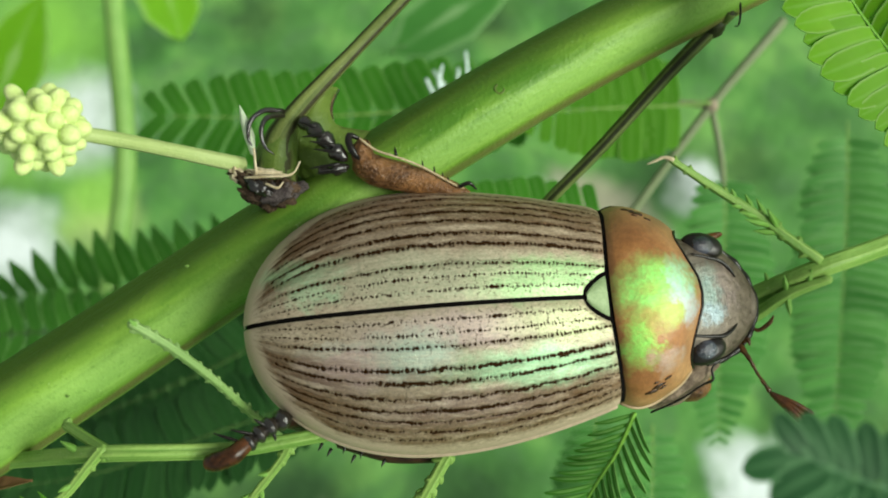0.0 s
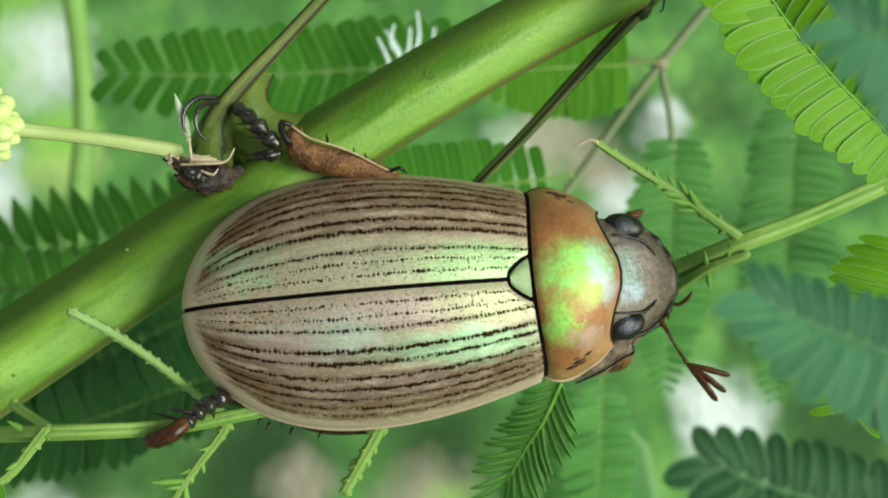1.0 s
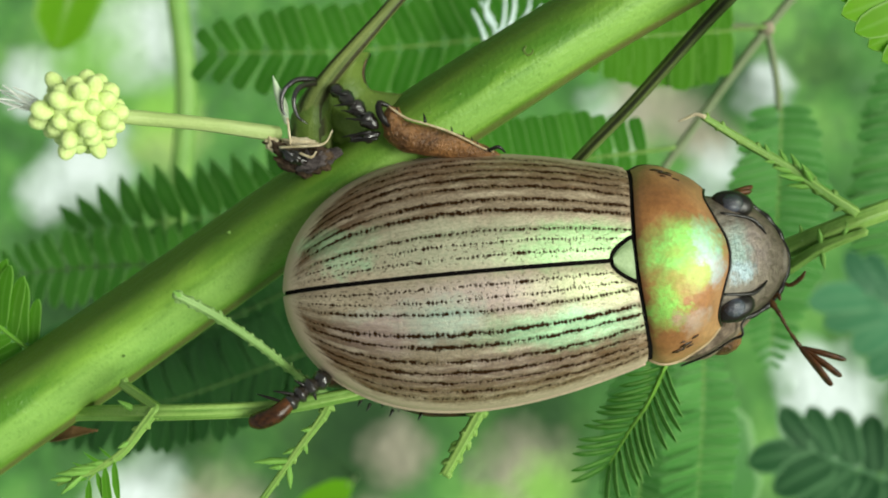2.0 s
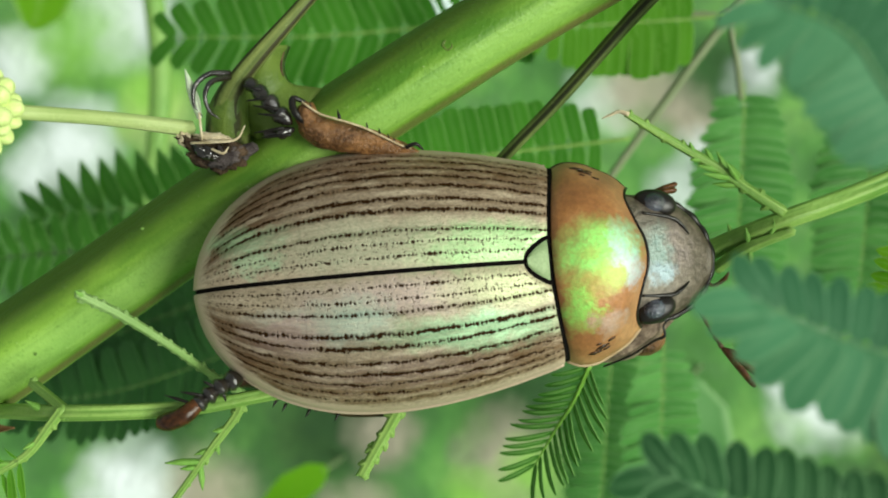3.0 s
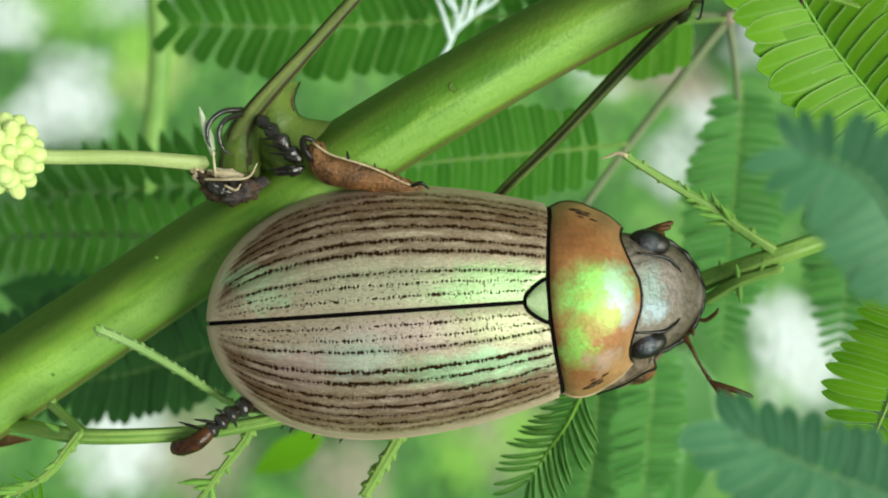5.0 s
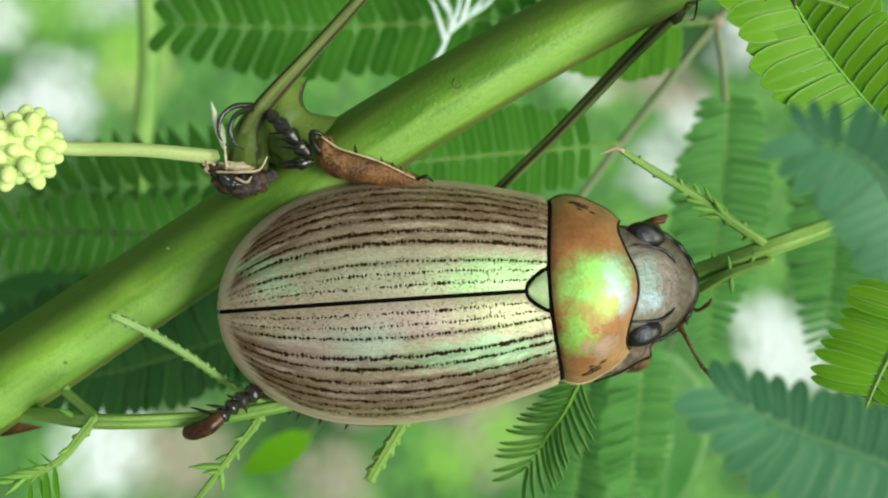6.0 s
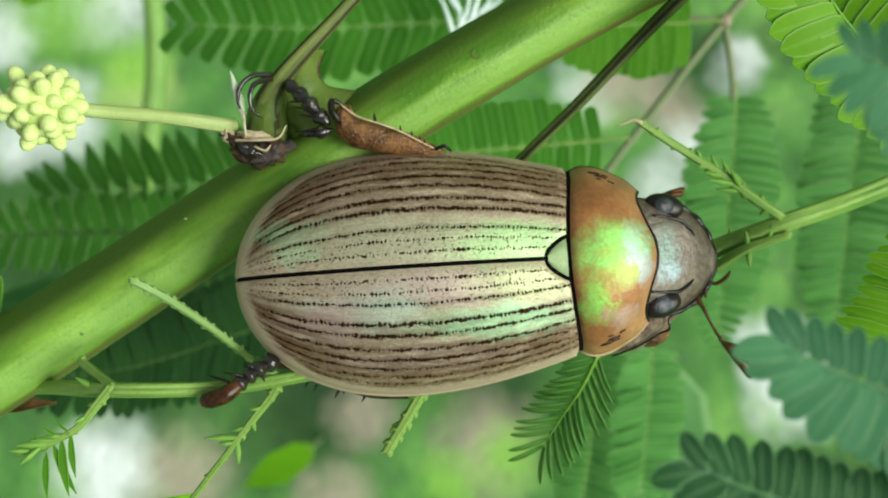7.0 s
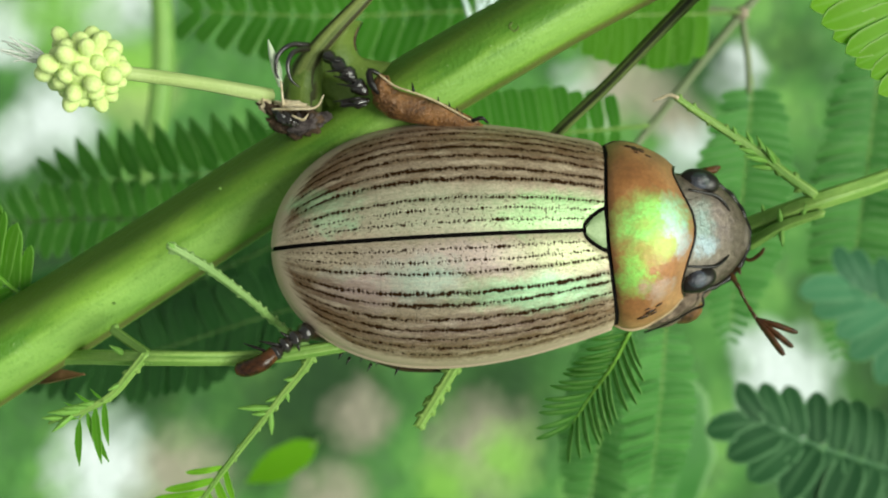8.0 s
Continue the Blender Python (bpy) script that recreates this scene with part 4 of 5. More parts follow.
sprig("leaf_stalk", [(-22.34, 44.80, -10.13), (-19.29, 43.90, -9.67), (-14.06, 39.78, -8.52), (-9.12, 40.73, -8.57), (-5.41, 41.80, -8.18), (-2.56, 43.60, -8.08)], [0.36, 0.36, 0.34, 0.31, 0.27], "long pale green ridged leaf stalk passing under the beetle", 0, ((0.36, 1.3, 150, -1),), 3)
sprig("leaf_stalk", [(-16.36, 41.58, -7.68), (-15.09, 40.56, -8.06), (-13.96, 39.60, -8.37)], [0.22, 0.22, 0.24], "short pale green side stalk", 2)
sprig("knobbly_stalk", [(-6.91, 44.86, -9.33), (-8.37, 42.57, -7.44), (-9.67, 40.86, -5.68), (-11.18, 39.37, -4.05), (-12.52, 38.34, -2.98)], [0.15, 0.17, 0.20, 0.18], "knobbly pale green leaf stalk with fallen leaflets", 30, ((0.97, 0.5, 20, 1),), 5, M_KNOB)
sprig("leaf_stalk", [(-14.09, 39.60, -8.33), (-14.80, 39.60, -9.20), (-15.65, 39.50, -10.24), (-16.53, 39.30, -10.82), (-17.50, 39.30, -11.27), (-18.68, 39.30, -11.73)], [0.23, 0.2, 0.17, 0.13, 0.05], "thin green stalk hanging with small bracts", 6, ((0.30, 0.6, 30, 1), (0.55, 0.8, 30, 1), (0.62, 1.2, 28, 1), (0.72, 1.3, 26, 1), (0.80, 1.0, 22, -1), (0.88, 0.8, 30, 1)), 6)
sprig("leaf_stalk", [(-6.60, 41.50, -8.46), (-6.91, 41.50, -9.11), (-8.01, 41.40, -10.54), (-8.96, 41.30, -11.84), (-10.84, 41.40, -14.35), (-12.63, 41.60, -16.93)], [0.22, 0.19, 0.17, 0.15, 0.11], "thin green stalk hanging with small bracts", 14,
      ((0.30, 0.5, 60, 1), (0.38, 0.5, 65, -1), (0.42, 0.7, 40, 1), (0.52, 1.5, 62, 1), (0.54, 1.1, 45, -1), (0.56, 0.7, 60, 1)), 7)
sprig("leaf_stalk", [(0.41, 43.50, -9.19), (-0.24, 43.30, -10.30), (-0.88, 43.10, -11.41), (-1.46, 43.00, -12.41)], [0.27, 0.27, 0.25], "short blunt green leaf stalk below the beetle", 9, ((0.5, 0.6, 50, 1), (0.95, 0.4, 40, -1), (0.95, 0.4, 40, 1)), 8)
sprig("leaf_stalk", [(13.87, 49.50, -3.54), (16.29, 48.80, -2.27), (19.09, 47.80, -0.91), (23.02, 49.00, 0.29), (30.38, 52.00, 2.79)], [0.55, 0.5, 0.48, 0.5, 0.5], "pale green ridged leaf stalk before the beetle's head", 0, ((0.30, 1.1, 100, 1), (0.31, 0.9, 95, -1)), 9)
sprig("leaf_stalk", [(15.93, 48.60, -3.47), (17.38, 47.80, -2.28), (19.38, 47.40, -1.47)], [0.3, 0.3, 0.2], "slender pale green shoot beside the leaf stalk", 0, ((0.5, 1.2, 120, 1), (0.5, 1.0, 85, -1), (0.75, 0.8, 70, -1)), 10)
tipped = sprig("leaf_stalk", [(18.92, 47.60, -0.55), (17.10, 47.02, 0.57), (15.34, 46.63, 1.76), (12.73, 46.02, 3.26), (11.01, 45.60, 4.28)], [0.28, 0.25, 0.23, 0.2, 0.15], "bare green stalk with crowded bracts and a dry tip", 12,
      ((0.28, 1.2, 25, 1), (0.3, 1.3, 35, -1), (0.34, 1.3, 20, 1), (0.38, 1.5, 28, -1), (0.42, 1.2, 30, 1), (0.46, 1.2, 22, -1), (0.5, 0.9, 35, 1), (0.56, 0.7, 30, -1), (0.62, 0.6, 40, 1)), 11)

part("dry_tip", tube(rel([(11.11, 45.55, 4.25), (10.68, 45.60, 4.39), (10.27, 45.70, 4.23), (9.91, 45.80, 4.08)], (18.92, 47.60, -0.55)), [0.13, 0.09, 0.07, 0.03], 7, 4), M_STRAW, tipped, "dry pale curled tip")

# ---- leaves round the beetle ----
NARROW = "narrow-leaved green feathery leaf, half folded, below the beetle"
feathery_leaf([(9.44, 46.50, -8.04), (8.72, 47.20, -10.04), (7.79, 48.00, -11.89), (6.86, 48.60, -13.81)], (-0.25, -1, 0.2), 13, 2.6, M_LEAF, 0.13, 47, 0.5, 6, 0.13, NARROW, 21, 0.05, 0.01, uneven=0.7, shingle=18, stalk_mat=M_YOUNGSTALK)

# upper far leaf behind the stem, and its neighbours
feathery_leaf([(11.36, 96.00, 15.05), (-0.45, 97.00, 14.26), (-14.46, 98.00, 13.55), (-29.03, 100.00, 13.93)], (0.05, -1, 0.15), 17, 5.6, M_LEAF, 0.46, 66, 0.0, 0, 0.16, "mid-green feathery leaf with paired oblong leaflets behind the stem", 31, uneven=0.35, shingle=4, pointed="blunt")
feathery_leaf([(25.77, 91.00, 13.97), (21.97, 91.00, 13.70), (17.37, 91.00, 13.53), (12.49, 91.00, 13.26), (7.62, 91.00, 12.99)], (0.0, -1, 0.1), 12, 5.0, M_YOUNG, 0.42, 84, 0.0, 0, 0.16, "bright green feathery leaf behind the stem", 32, 0.2, 0.2, oval=True, uneven=0.35, shingle=4, pointed="blunt")
feathery_leaf([(15.64, 80.00, 2.93), (11.79, 80.00, 2.51), (4.88, 80.00, 1.82), (-2.20, 80.00, 1.03), (-9.45, 80.00, -0.08)], (0.0, -1, 0.1), 17, 4.2, M_LEAF, 0.42, 82, 0.0, 0, 0.16, "mid-green feathery leaf behind the beetle", 41, 0.2, 0.11, oval=True, uneven=0.35, shingle=4, pointed="blunt")
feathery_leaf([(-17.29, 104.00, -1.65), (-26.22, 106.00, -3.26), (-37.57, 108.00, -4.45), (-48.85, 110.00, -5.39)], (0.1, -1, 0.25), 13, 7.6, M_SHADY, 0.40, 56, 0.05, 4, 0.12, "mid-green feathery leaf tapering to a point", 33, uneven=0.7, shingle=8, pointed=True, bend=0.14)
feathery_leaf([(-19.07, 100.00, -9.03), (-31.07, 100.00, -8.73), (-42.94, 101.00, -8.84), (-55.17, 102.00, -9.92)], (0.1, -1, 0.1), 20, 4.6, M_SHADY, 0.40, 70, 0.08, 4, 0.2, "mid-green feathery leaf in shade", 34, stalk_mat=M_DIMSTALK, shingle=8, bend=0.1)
feathery_leaf([(29.85, 100.00, 8.50), (30.00, 101.00, -0.37), (30.14, 103.00, -10.95), (30.28, 104.00, -20.66)], (0.1, -1, 0.1), 26, 5.8, M_SOFT, 0.36, 80, 0.05, 4, 0.1, "soft green hanging feathery leaf", 35, oval=True, uneven=0.6, stalk_mat=M_RACHIS, shingle=12)
feathery_leaf([(44.46, 104.00, 13.93), (44.64, 105.00, 2.43), (44.47, 106.00, -8.93), (44.42, 108.00, -22.98)], (0.0, -1, 0.1), 30, 6.2, M_SOFT, 0.36, 80, 0.05, 4, 0.1, "soft green hanging feathery leaf", 36, oval=True, uneven=0.6, stalk_mat=M_RACHIS, shingle=12)
feathery_leaf([(21.79, 98.00, -18.06), (21.69, 98.00, -25.41), (21.54, 99.00, -32.60), (21.51, 100.00, -41.32)], (0.35, -1, 0.3), 22, 4.8, M_SOFT, 0.34, 82, 0.05, 4, 0.1, "pale green hanging feathery leaf below the beetle", 37, oval=True, uneven=0.7, stalk_mat=M_RACHIS, shingle=12)
feathery_leaf([(18.21, 112.00, -19.52), (17.57, 112.00, -29.30), (17.05, 113.00, -39.63), (15.80, 114.00, -50.32)], (-0.2, -1, 0.2), 26, 5.4, M_SOFT, 0.34, 80, 0.05, 4, 0.1, "soft green hanging feathery leaf below the beetle", 38, oval=True, uneven=0.6, stalk_mat=M_RACHIS, shingle=12)
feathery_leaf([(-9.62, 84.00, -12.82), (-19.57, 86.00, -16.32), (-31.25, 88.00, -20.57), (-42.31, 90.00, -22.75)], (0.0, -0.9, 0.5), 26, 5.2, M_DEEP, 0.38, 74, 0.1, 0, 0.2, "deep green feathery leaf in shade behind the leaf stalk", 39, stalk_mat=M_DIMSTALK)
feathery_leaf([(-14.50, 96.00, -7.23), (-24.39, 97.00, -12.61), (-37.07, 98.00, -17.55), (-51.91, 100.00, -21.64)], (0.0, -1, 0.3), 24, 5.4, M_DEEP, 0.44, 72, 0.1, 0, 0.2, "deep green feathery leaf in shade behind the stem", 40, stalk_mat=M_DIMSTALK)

# leaves nearer than the stem or level with it
feathery_leaf([(15.82, 42.00, 15.85), (17.03, 42.00, 12.82), (18.86, 42.00, 9.89), (21.19, 42.00, 7.21), (23.67, 42.00, 4.73), (25.40, 42.00, 2.80)], (0.1, -1, 0.15), 23, 3.2, M_BRIGHT, 0.42, 104, 0.02, 0, 0.10, "bright yellow-green feathery leaf with overlapping pale-edged leaflets", 51, 0.45, uneven=0.3, shingle=5, stalk_mat=M_YOUNGSTALK, other=34, fan=24, bend=0.05)
feathery_leaf([(24.59, 40.00, -0.37), (23.53, 40.00, -2.77), (22.44, 40.00, -5.21), (21.60, 40.00, -7.83)], (-0.3, -1, 0.1), 15, 2.9, M_BRIGHT, 0.25, 80, 0.12, 0, 0.16, "bright green feathery leaf with narrow leaflets", 52, uneven=0.5)
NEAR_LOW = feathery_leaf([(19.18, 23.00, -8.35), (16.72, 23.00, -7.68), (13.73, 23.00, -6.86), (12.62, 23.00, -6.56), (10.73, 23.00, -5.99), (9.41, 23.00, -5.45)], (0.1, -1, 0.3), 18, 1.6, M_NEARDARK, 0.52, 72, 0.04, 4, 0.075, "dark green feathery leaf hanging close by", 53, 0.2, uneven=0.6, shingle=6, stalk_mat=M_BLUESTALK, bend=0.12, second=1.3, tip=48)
# two leaflet colours paint the lit and the shaded row of each leaf
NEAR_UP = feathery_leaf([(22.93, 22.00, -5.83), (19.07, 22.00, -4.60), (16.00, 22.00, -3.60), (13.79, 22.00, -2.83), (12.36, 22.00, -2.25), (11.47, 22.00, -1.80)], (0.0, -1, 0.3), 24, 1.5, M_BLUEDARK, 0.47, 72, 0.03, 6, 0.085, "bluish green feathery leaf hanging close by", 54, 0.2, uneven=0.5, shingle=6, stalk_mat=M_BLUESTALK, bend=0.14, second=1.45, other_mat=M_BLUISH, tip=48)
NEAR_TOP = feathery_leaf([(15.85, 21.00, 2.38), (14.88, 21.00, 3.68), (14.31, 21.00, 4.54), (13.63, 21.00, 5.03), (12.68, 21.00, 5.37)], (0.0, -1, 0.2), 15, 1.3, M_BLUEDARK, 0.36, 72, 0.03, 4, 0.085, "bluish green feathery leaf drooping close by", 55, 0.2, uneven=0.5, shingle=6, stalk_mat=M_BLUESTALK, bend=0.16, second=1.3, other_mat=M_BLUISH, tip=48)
feathery_leaf([(-22.37, 45.50, -7.18), (-23.66, 45.50, -6.20), (-24.67, 45.50, -5.30), (-26.82, 45.50, -3.29), (-28.90, 45.50, -1.44)], (-0.1, -1, 0.1), 13, 3.3, M_YOUNG, 0.27, 60, 0.05, 6, 0.13, "bright green young feathery leaf beside the stem", 56, 0.1, 0.04, uneven=0.7, shingle=8, stalk_mat=M_YOUNGSTALK, bend=0.06)
feathery_leaf([(-11.35, 43.00, -14.96), (-12.00, 43.00, -15.96), (-12.91, 43.00, -17.37), (-14.13, 43.00, -19.12)], (0.2, -1, 0.1), 7, 2.5, M_BRIGHT, 0.19, 52, 0.2, 6, 0.12, "bright green young leaf on a hanging stalk", 57, 0.1, 0.01)
feathery_leaf([(-15.99, 39.30, -10.55), (-16.48, 39.30, -10.82), (-16.87, 39.30, -11.11), (-17.23, 39.30, -11.48)], (0.2, -0.95, 0.1), 4, 1.05, M_YOUNG, 0.17, 66, 0.25, 10, 0.11, "drooping narrow-leaved green sprig", 58, 0.1, 0.02, pointed=True, second=2.5)

# broad blurred leaves lower in the shrub
def broad_leaf(spot, way, facing, length, mat, width, label):
    ob = thing("broad_leaf", spot, label, "leaf", "low broad leaves")
    way = Vector(way).normalized()
    z = Vector(facing)
    z = (z - way * z.dot(way)).normalized()
    m = Matrix((way.cross(z), way, z)).transposed().to_4x4() @ Matrix.Diagonal((length, length, length, 1))
    lf = new("blade", blade(mat, width, 0.1, True))
    lf.parent = ob
    lf.matrix_basis = m
    foot = Vector(spot) * ((EYE * 1000 + 6) / (0.966 * spot[1] - 0.259 * spot[2])) - Vector(spot)
    part("stalk", tube([way * length * 0.05, way * length * 0.06 + foot * 0.1, foot * 0.5, foot], [0.5, 0.6, 0.8, 1.0], 8, 6), M_FARTWIG, ob, "dull green upright stalk")


for spot, way, face, length, mat, width, text in (
        ((-62.78, 230.00, 50.56), (-0.3, 0, 1), (0.2, -1, 0.2), 34, M_BRIGHT, 0.5, "bright green leaf low in the shrub"),
        ((-113.94, 240.00, 31.35), (0.4, 0, 1), (0.2, -1, 0.1), 36, M_BRIGHT, 0.5, "bright green leaf low in the shrub"),
        ((46.02, 210.00, -50.28), (0.05, 0, -1), (0.3, -1, 0.1), 44, M_SOFT, 0.5, "soft green leaf low in the shrub"),
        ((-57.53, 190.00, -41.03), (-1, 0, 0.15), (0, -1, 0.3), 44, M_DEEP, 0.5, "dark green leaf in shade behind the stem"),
        ((-31.5, 190.0, -65.0), (-0.85, 0, -0.53), (0.1, -1, 0.2), 18, M_YOUNGFAR, 0.42, "bright green blurred leaf low in the shrub"),
        ((-9.43, 200.00, 41.62), (0.8, 0, 0.5), (0, -1, 0.3), 30, M_SOFT, 0.5, "soft green leaf low in the shrub")):
    broad_leaf(spot, way, face, length, mat, width, text)

# a dried brown leaf behind the foot of the stem
def dry_leaf(root, tip, width, label):
    ob = thing("dry_leaf", root, label, "leaf")
    way = Vector(tip) - Vector(root)
    k = way.length
    way.normalize()
    z = Vector((0.1, -1, 0.6))
    z = (z - way * z.dot(way)).normalized()
    lf = new("blade", blade(M_DRYLEAF, width, 0.5, True))
    lf.parent = ob
    lf.matrix_basis = Matrix((way.cross(z), way, z)).transposed().to_4x4() @ Matrix.Diagonal((k, k, k, 1))


dry_leaf((-28.36, 46.50, -14.09), (-22.32, 46.00, -10.78), 0.22, "dried brown leaf sheath behind the green stem")
dry_leaf((-23.63, 47.00, -11.97), (-19.68, 45.50, -11.00), 0.2, "small dried brown leaf tip on the leaf stalk")

# far thin twigs
def far_twig(shoots, label, mat=M_FARTWIG, joint=None):
    base = shoots[0][0][0]
    ob = thing("far_twig", base, label, "twig", "far twigs")
    for k, (pts, radii) in enumerate(shoots):
        part("side_shoot" if k else "shoot", tube(rel(pts, base), radii, 10, 6), mat, ob)
    if joint:
        part("joint", blob(Vector(joint) - Vector(base), (0.75, 0.65, 0.7), None, 8, 12, dent=0.3), M_JOINT, ob, "pinkish swollen joint")


far_twig([([(34.19, 95.00, 22.83), (26.95, 95.00, 14.29), (18.42, 95.00, 2.76), (13.35, 95.00, -4.57)], [0.5, 0.44, 0.36]), ([(26.95, 95.00, 14.29), (28.00, 95.50, 9.91), (28.76, 97.00, 6.62)], [0.36, 0.3]), ([(26.95, 95.00, 14.29), (23.34, 95.00, 14.63), (19.45, 95.00, 14.15)], [0.38, 0.28])],
         "dull tan-green forked twig far behind the leaves", M_FARTWIG, (26.89, 94.80, 14.27))
far_twig([([(-68.68, 192.00, 76.09), (-64.67, 190.00, 41.09), (-63.13, 190.00, 14.54), (-67.46, 190.00, -15.06)], [2.0, 2.2])], "pale lime green blurred twig low in the shrub", M_LIMETWIG)


def white_wisp():
    base = (0.54, 88.00, 10.97)
    ob = thing("white_wisp", base, "white wispy seed threads caught behind the stem", "threads")
    for pts in ([(-1.38, 92.00, 9.26), (-0.18, 92.00, 11.14), (0.62, 92.00, 13.27), (0.45, 92.00, 15.39), (-0.75, 92.00, 17.23)], [(0.62, 92.00, 13.27), (1.42, 92.00, 15.12), (1.67, 92.00, 17.48)], [(0.14, 92.00, 12.21), (-0.74, 92.00, 14.86), (-1.50, 92.00, 16.44)],
                [(0.35, 92.00, 12.74), (2.23, 92.00, 14.33), (3.67, 92.00, 15.90), (4.08, 92.00, 17.47)], [(2.50, 92.00, 14.54), (4.11, 92.00, 15.48), (5.16, 92.00, 16.69)], [(1.70, 92.00, 13.90), (2.49, 92.00, 16.43), (2.36, 92.00, 19.05)], [(0.61, 92.00, 14.86), (-0.20, 92.00, 15.91), (0.11, 92.00, 17.75)]):
        part("thread", tube(rel(pts, base), [0.3, 0.2, 0.12], 6, 6), M_WISP, ob)


white_wisp()


# ---- the beetle ----
SCUT = Vector((6.284, 40.80, -2.02))
U = Vector((0.987, 0.150, 0.055)).normalized()
Wd = Vector((0.134, -0.965, 0.226))
Wd = (Wd - U * Wd.dot(U)).normalized()
Vl = Wd.cross(U)
BODY = Matrix((U, Vl, Wd)).transposed()


def curve(x, xs, ys):
    """Smooth curve through the knots."""
    k = min(max(int(np.searchsorted(xs, x)) - 1, 0), len(xs) - 2)
    slope = [(ys[min(i + 1, len(xs) - 1)] - ys[max(i - 1, 0)]) / (xs[min(i + 1, len(xs) - 1)] - xs[max(i - 1, 0)]) for i in (k, k + 1)]
    h = xs[k + 1] - xs[k]
    t = min(max((x - xs[k]) / h, 0.0), 1.0)
    return (ys[k] * (1 + 2 * t) * (1 - t) ** 2 + slope[0] * h * t * (1 - t) ** 2 + ys[k + 1] * t * t * (3 - 2 * t) - slope[1] * h * t * t * (1 - t))


def half(u):
    if u < -6:
        return 6.03 * max(0.0, 1 - ((-6 - u) / 8.69) ** 2.237) ** 0.51
    return 6.03 - 1.27 * ((u + 6) / 7.2) ** 1.8


def crown(u):
    return float(curve(u, [-14.8, -14.4, -13.3, -11.7, -10, -8, -5, -2, 0, 1.3], [-3.1, -2.3, -1.45, -0.78, -0.35, 0.05, 0.3, 0.2, 0.0, -0.15]))


def margin(u):
    return float(curve(u, [-14.4, -10, -5, 0, 1.3], [-3.12, -3.55, -3.95, -3.5, -3.1]))


def shell(u, v):
    h = max(half(u), 1e-3)
    k = min(1.0, abs(v) / h)
    return margin(u) + (crown(u) - margin(u)) * max(0.0, 1 - k ** 2.3) ** 0.6


def hollow(u, v):
    """How far the hind edge of the shield bows back between the shoulders, fading out along the wing cases."""
    x = min(1.0, max(0.0, (u + 4.0) / 5.75))
    return 0.80 * max(0.0, 1 - (v / 4.55) ** 2) * x * x * (3 - 2 * x)


def scutum(u):
    """Half width of the little plate between the wing cases."""
    return 0.98 * min(1.0, max(0.0, (u + 0.16) / 1.0)) ** 0.55


def elytron(side):
    us = [-14.68 + 16.43 * (1 - math.cos(math.pi / 2 * i / 60)) for i in range(61)]
    us = sorted({round(min(u, 1.75), 4) for u in us} | {0.50 + 0.012 * k * k for k in range(11)})
    outline = np.array([(u, half(u)) for u in np.linspace(-14.69, 1.75, 240)])
    grid, uvs, rims = [], [], []
    for u in us:
        h = half(u)
        v0 = min(0.10 + scutum(u - hollow(u, 0)), h * 0.9)
        row, uvr, rim = [], [], []
        for j in range(41):
            b = j / 40
            b = math.sin(b * math.pi / 2) ** 0.9 if j else 0
            v = v0 + (h - v0) * b
            drop = 0.12 * math.exp(-((v - v0) / 0.06) ** 2) + 0.10 * math.exp(-((1.75 - u) / 0.12) ** 2)
            row.append(Vector((u - hollow(u, v), side * v, shell(u, v) - drop)))
            uvr.append((u, v / max(h, 1e-3)))
            rim.append((float(np.hypot(outline[:, 0] - u, outline[:, 1] - v).min()), 0))
        for dv, dw in ((0.10, -0.05), (0.13, -0.18), (0.02, -0.3), (-0.25, -0.35), (-0.6, -0.3)):
            row.append(Vector((u, side * max(0.02, h + dv), margin(u) + dw)))
            uvr.append((u, 1.0))
            rim.append((0.0, 0))
        grid.append(row)
        uvs.append(uvr)
        rims.append(rim)
    bm = sheet(grid, uvs=uvs, more=("rim", rims))
    bmesh.ops.recalc_face_normals(bm, faces=bm.faces)
    return bm


def pro_point(t, s):
    """The shield's surface: t from its hind edge to its front edge, s from side to side."""
    hind = 1.95 - 0.80 * max(0.0, 1 - s * s)
    front = float(curve(abs(s), [0, 0.2, 0.4, 0.6, 0.8, 0.92, 1], [5.50, 5.42, 5.20, 5.02, 4.95, 5.10, 5.38]))
    u = hind + (front - hind) * t
    v = s * float(curve(t, [0, 0.19, 0.4, 0.6, 0.84, 1], [4.48, 4.72, 4.66, 4.35, 3.85, 3.28]))
    top = float(curve(t, [0, 0.15, 0.35, 0.6, 0.8, 1], [-0.16, 0.04, 0.16, 0.10, -0.20, -0.85]))
    low = float(curve(t, [0, 0.4, 1], [-3.2, -3.3, -2.85]))
    return Vector((u, v, low + (top - low) * max(0.0, 1 - abs(s) ** 2.3) ** 0.6))


def pronotum():
    grid = []
    for i in range(43):
        t = math.sin(math.pi / 2 * min(i, 40) / 40)
        row = []
        for j in range(49):
            p = pro_point(t, math.sin((j / 48 - 0.5) * math.pi))
            if i == 0:
                p.z -= 0.12
            if i > 40:
                p += Vector((0.05, 0, -0.12)) if i == 41 else Vector((-0.1, 0, -0.7))
            row.append(p)
        a, b = row[0].copy(), row[-1].copy()
        grid.append([Vector((a.x, a.y * 0.7, a.z - 0.5)), *row, Vector((b.x, b.y * 0.7, b.z - 0.5))])
    bm = sheet(grid)
    bmesh.ops.recalc_face_normals(bm, faces=bm.faces)
    return bm


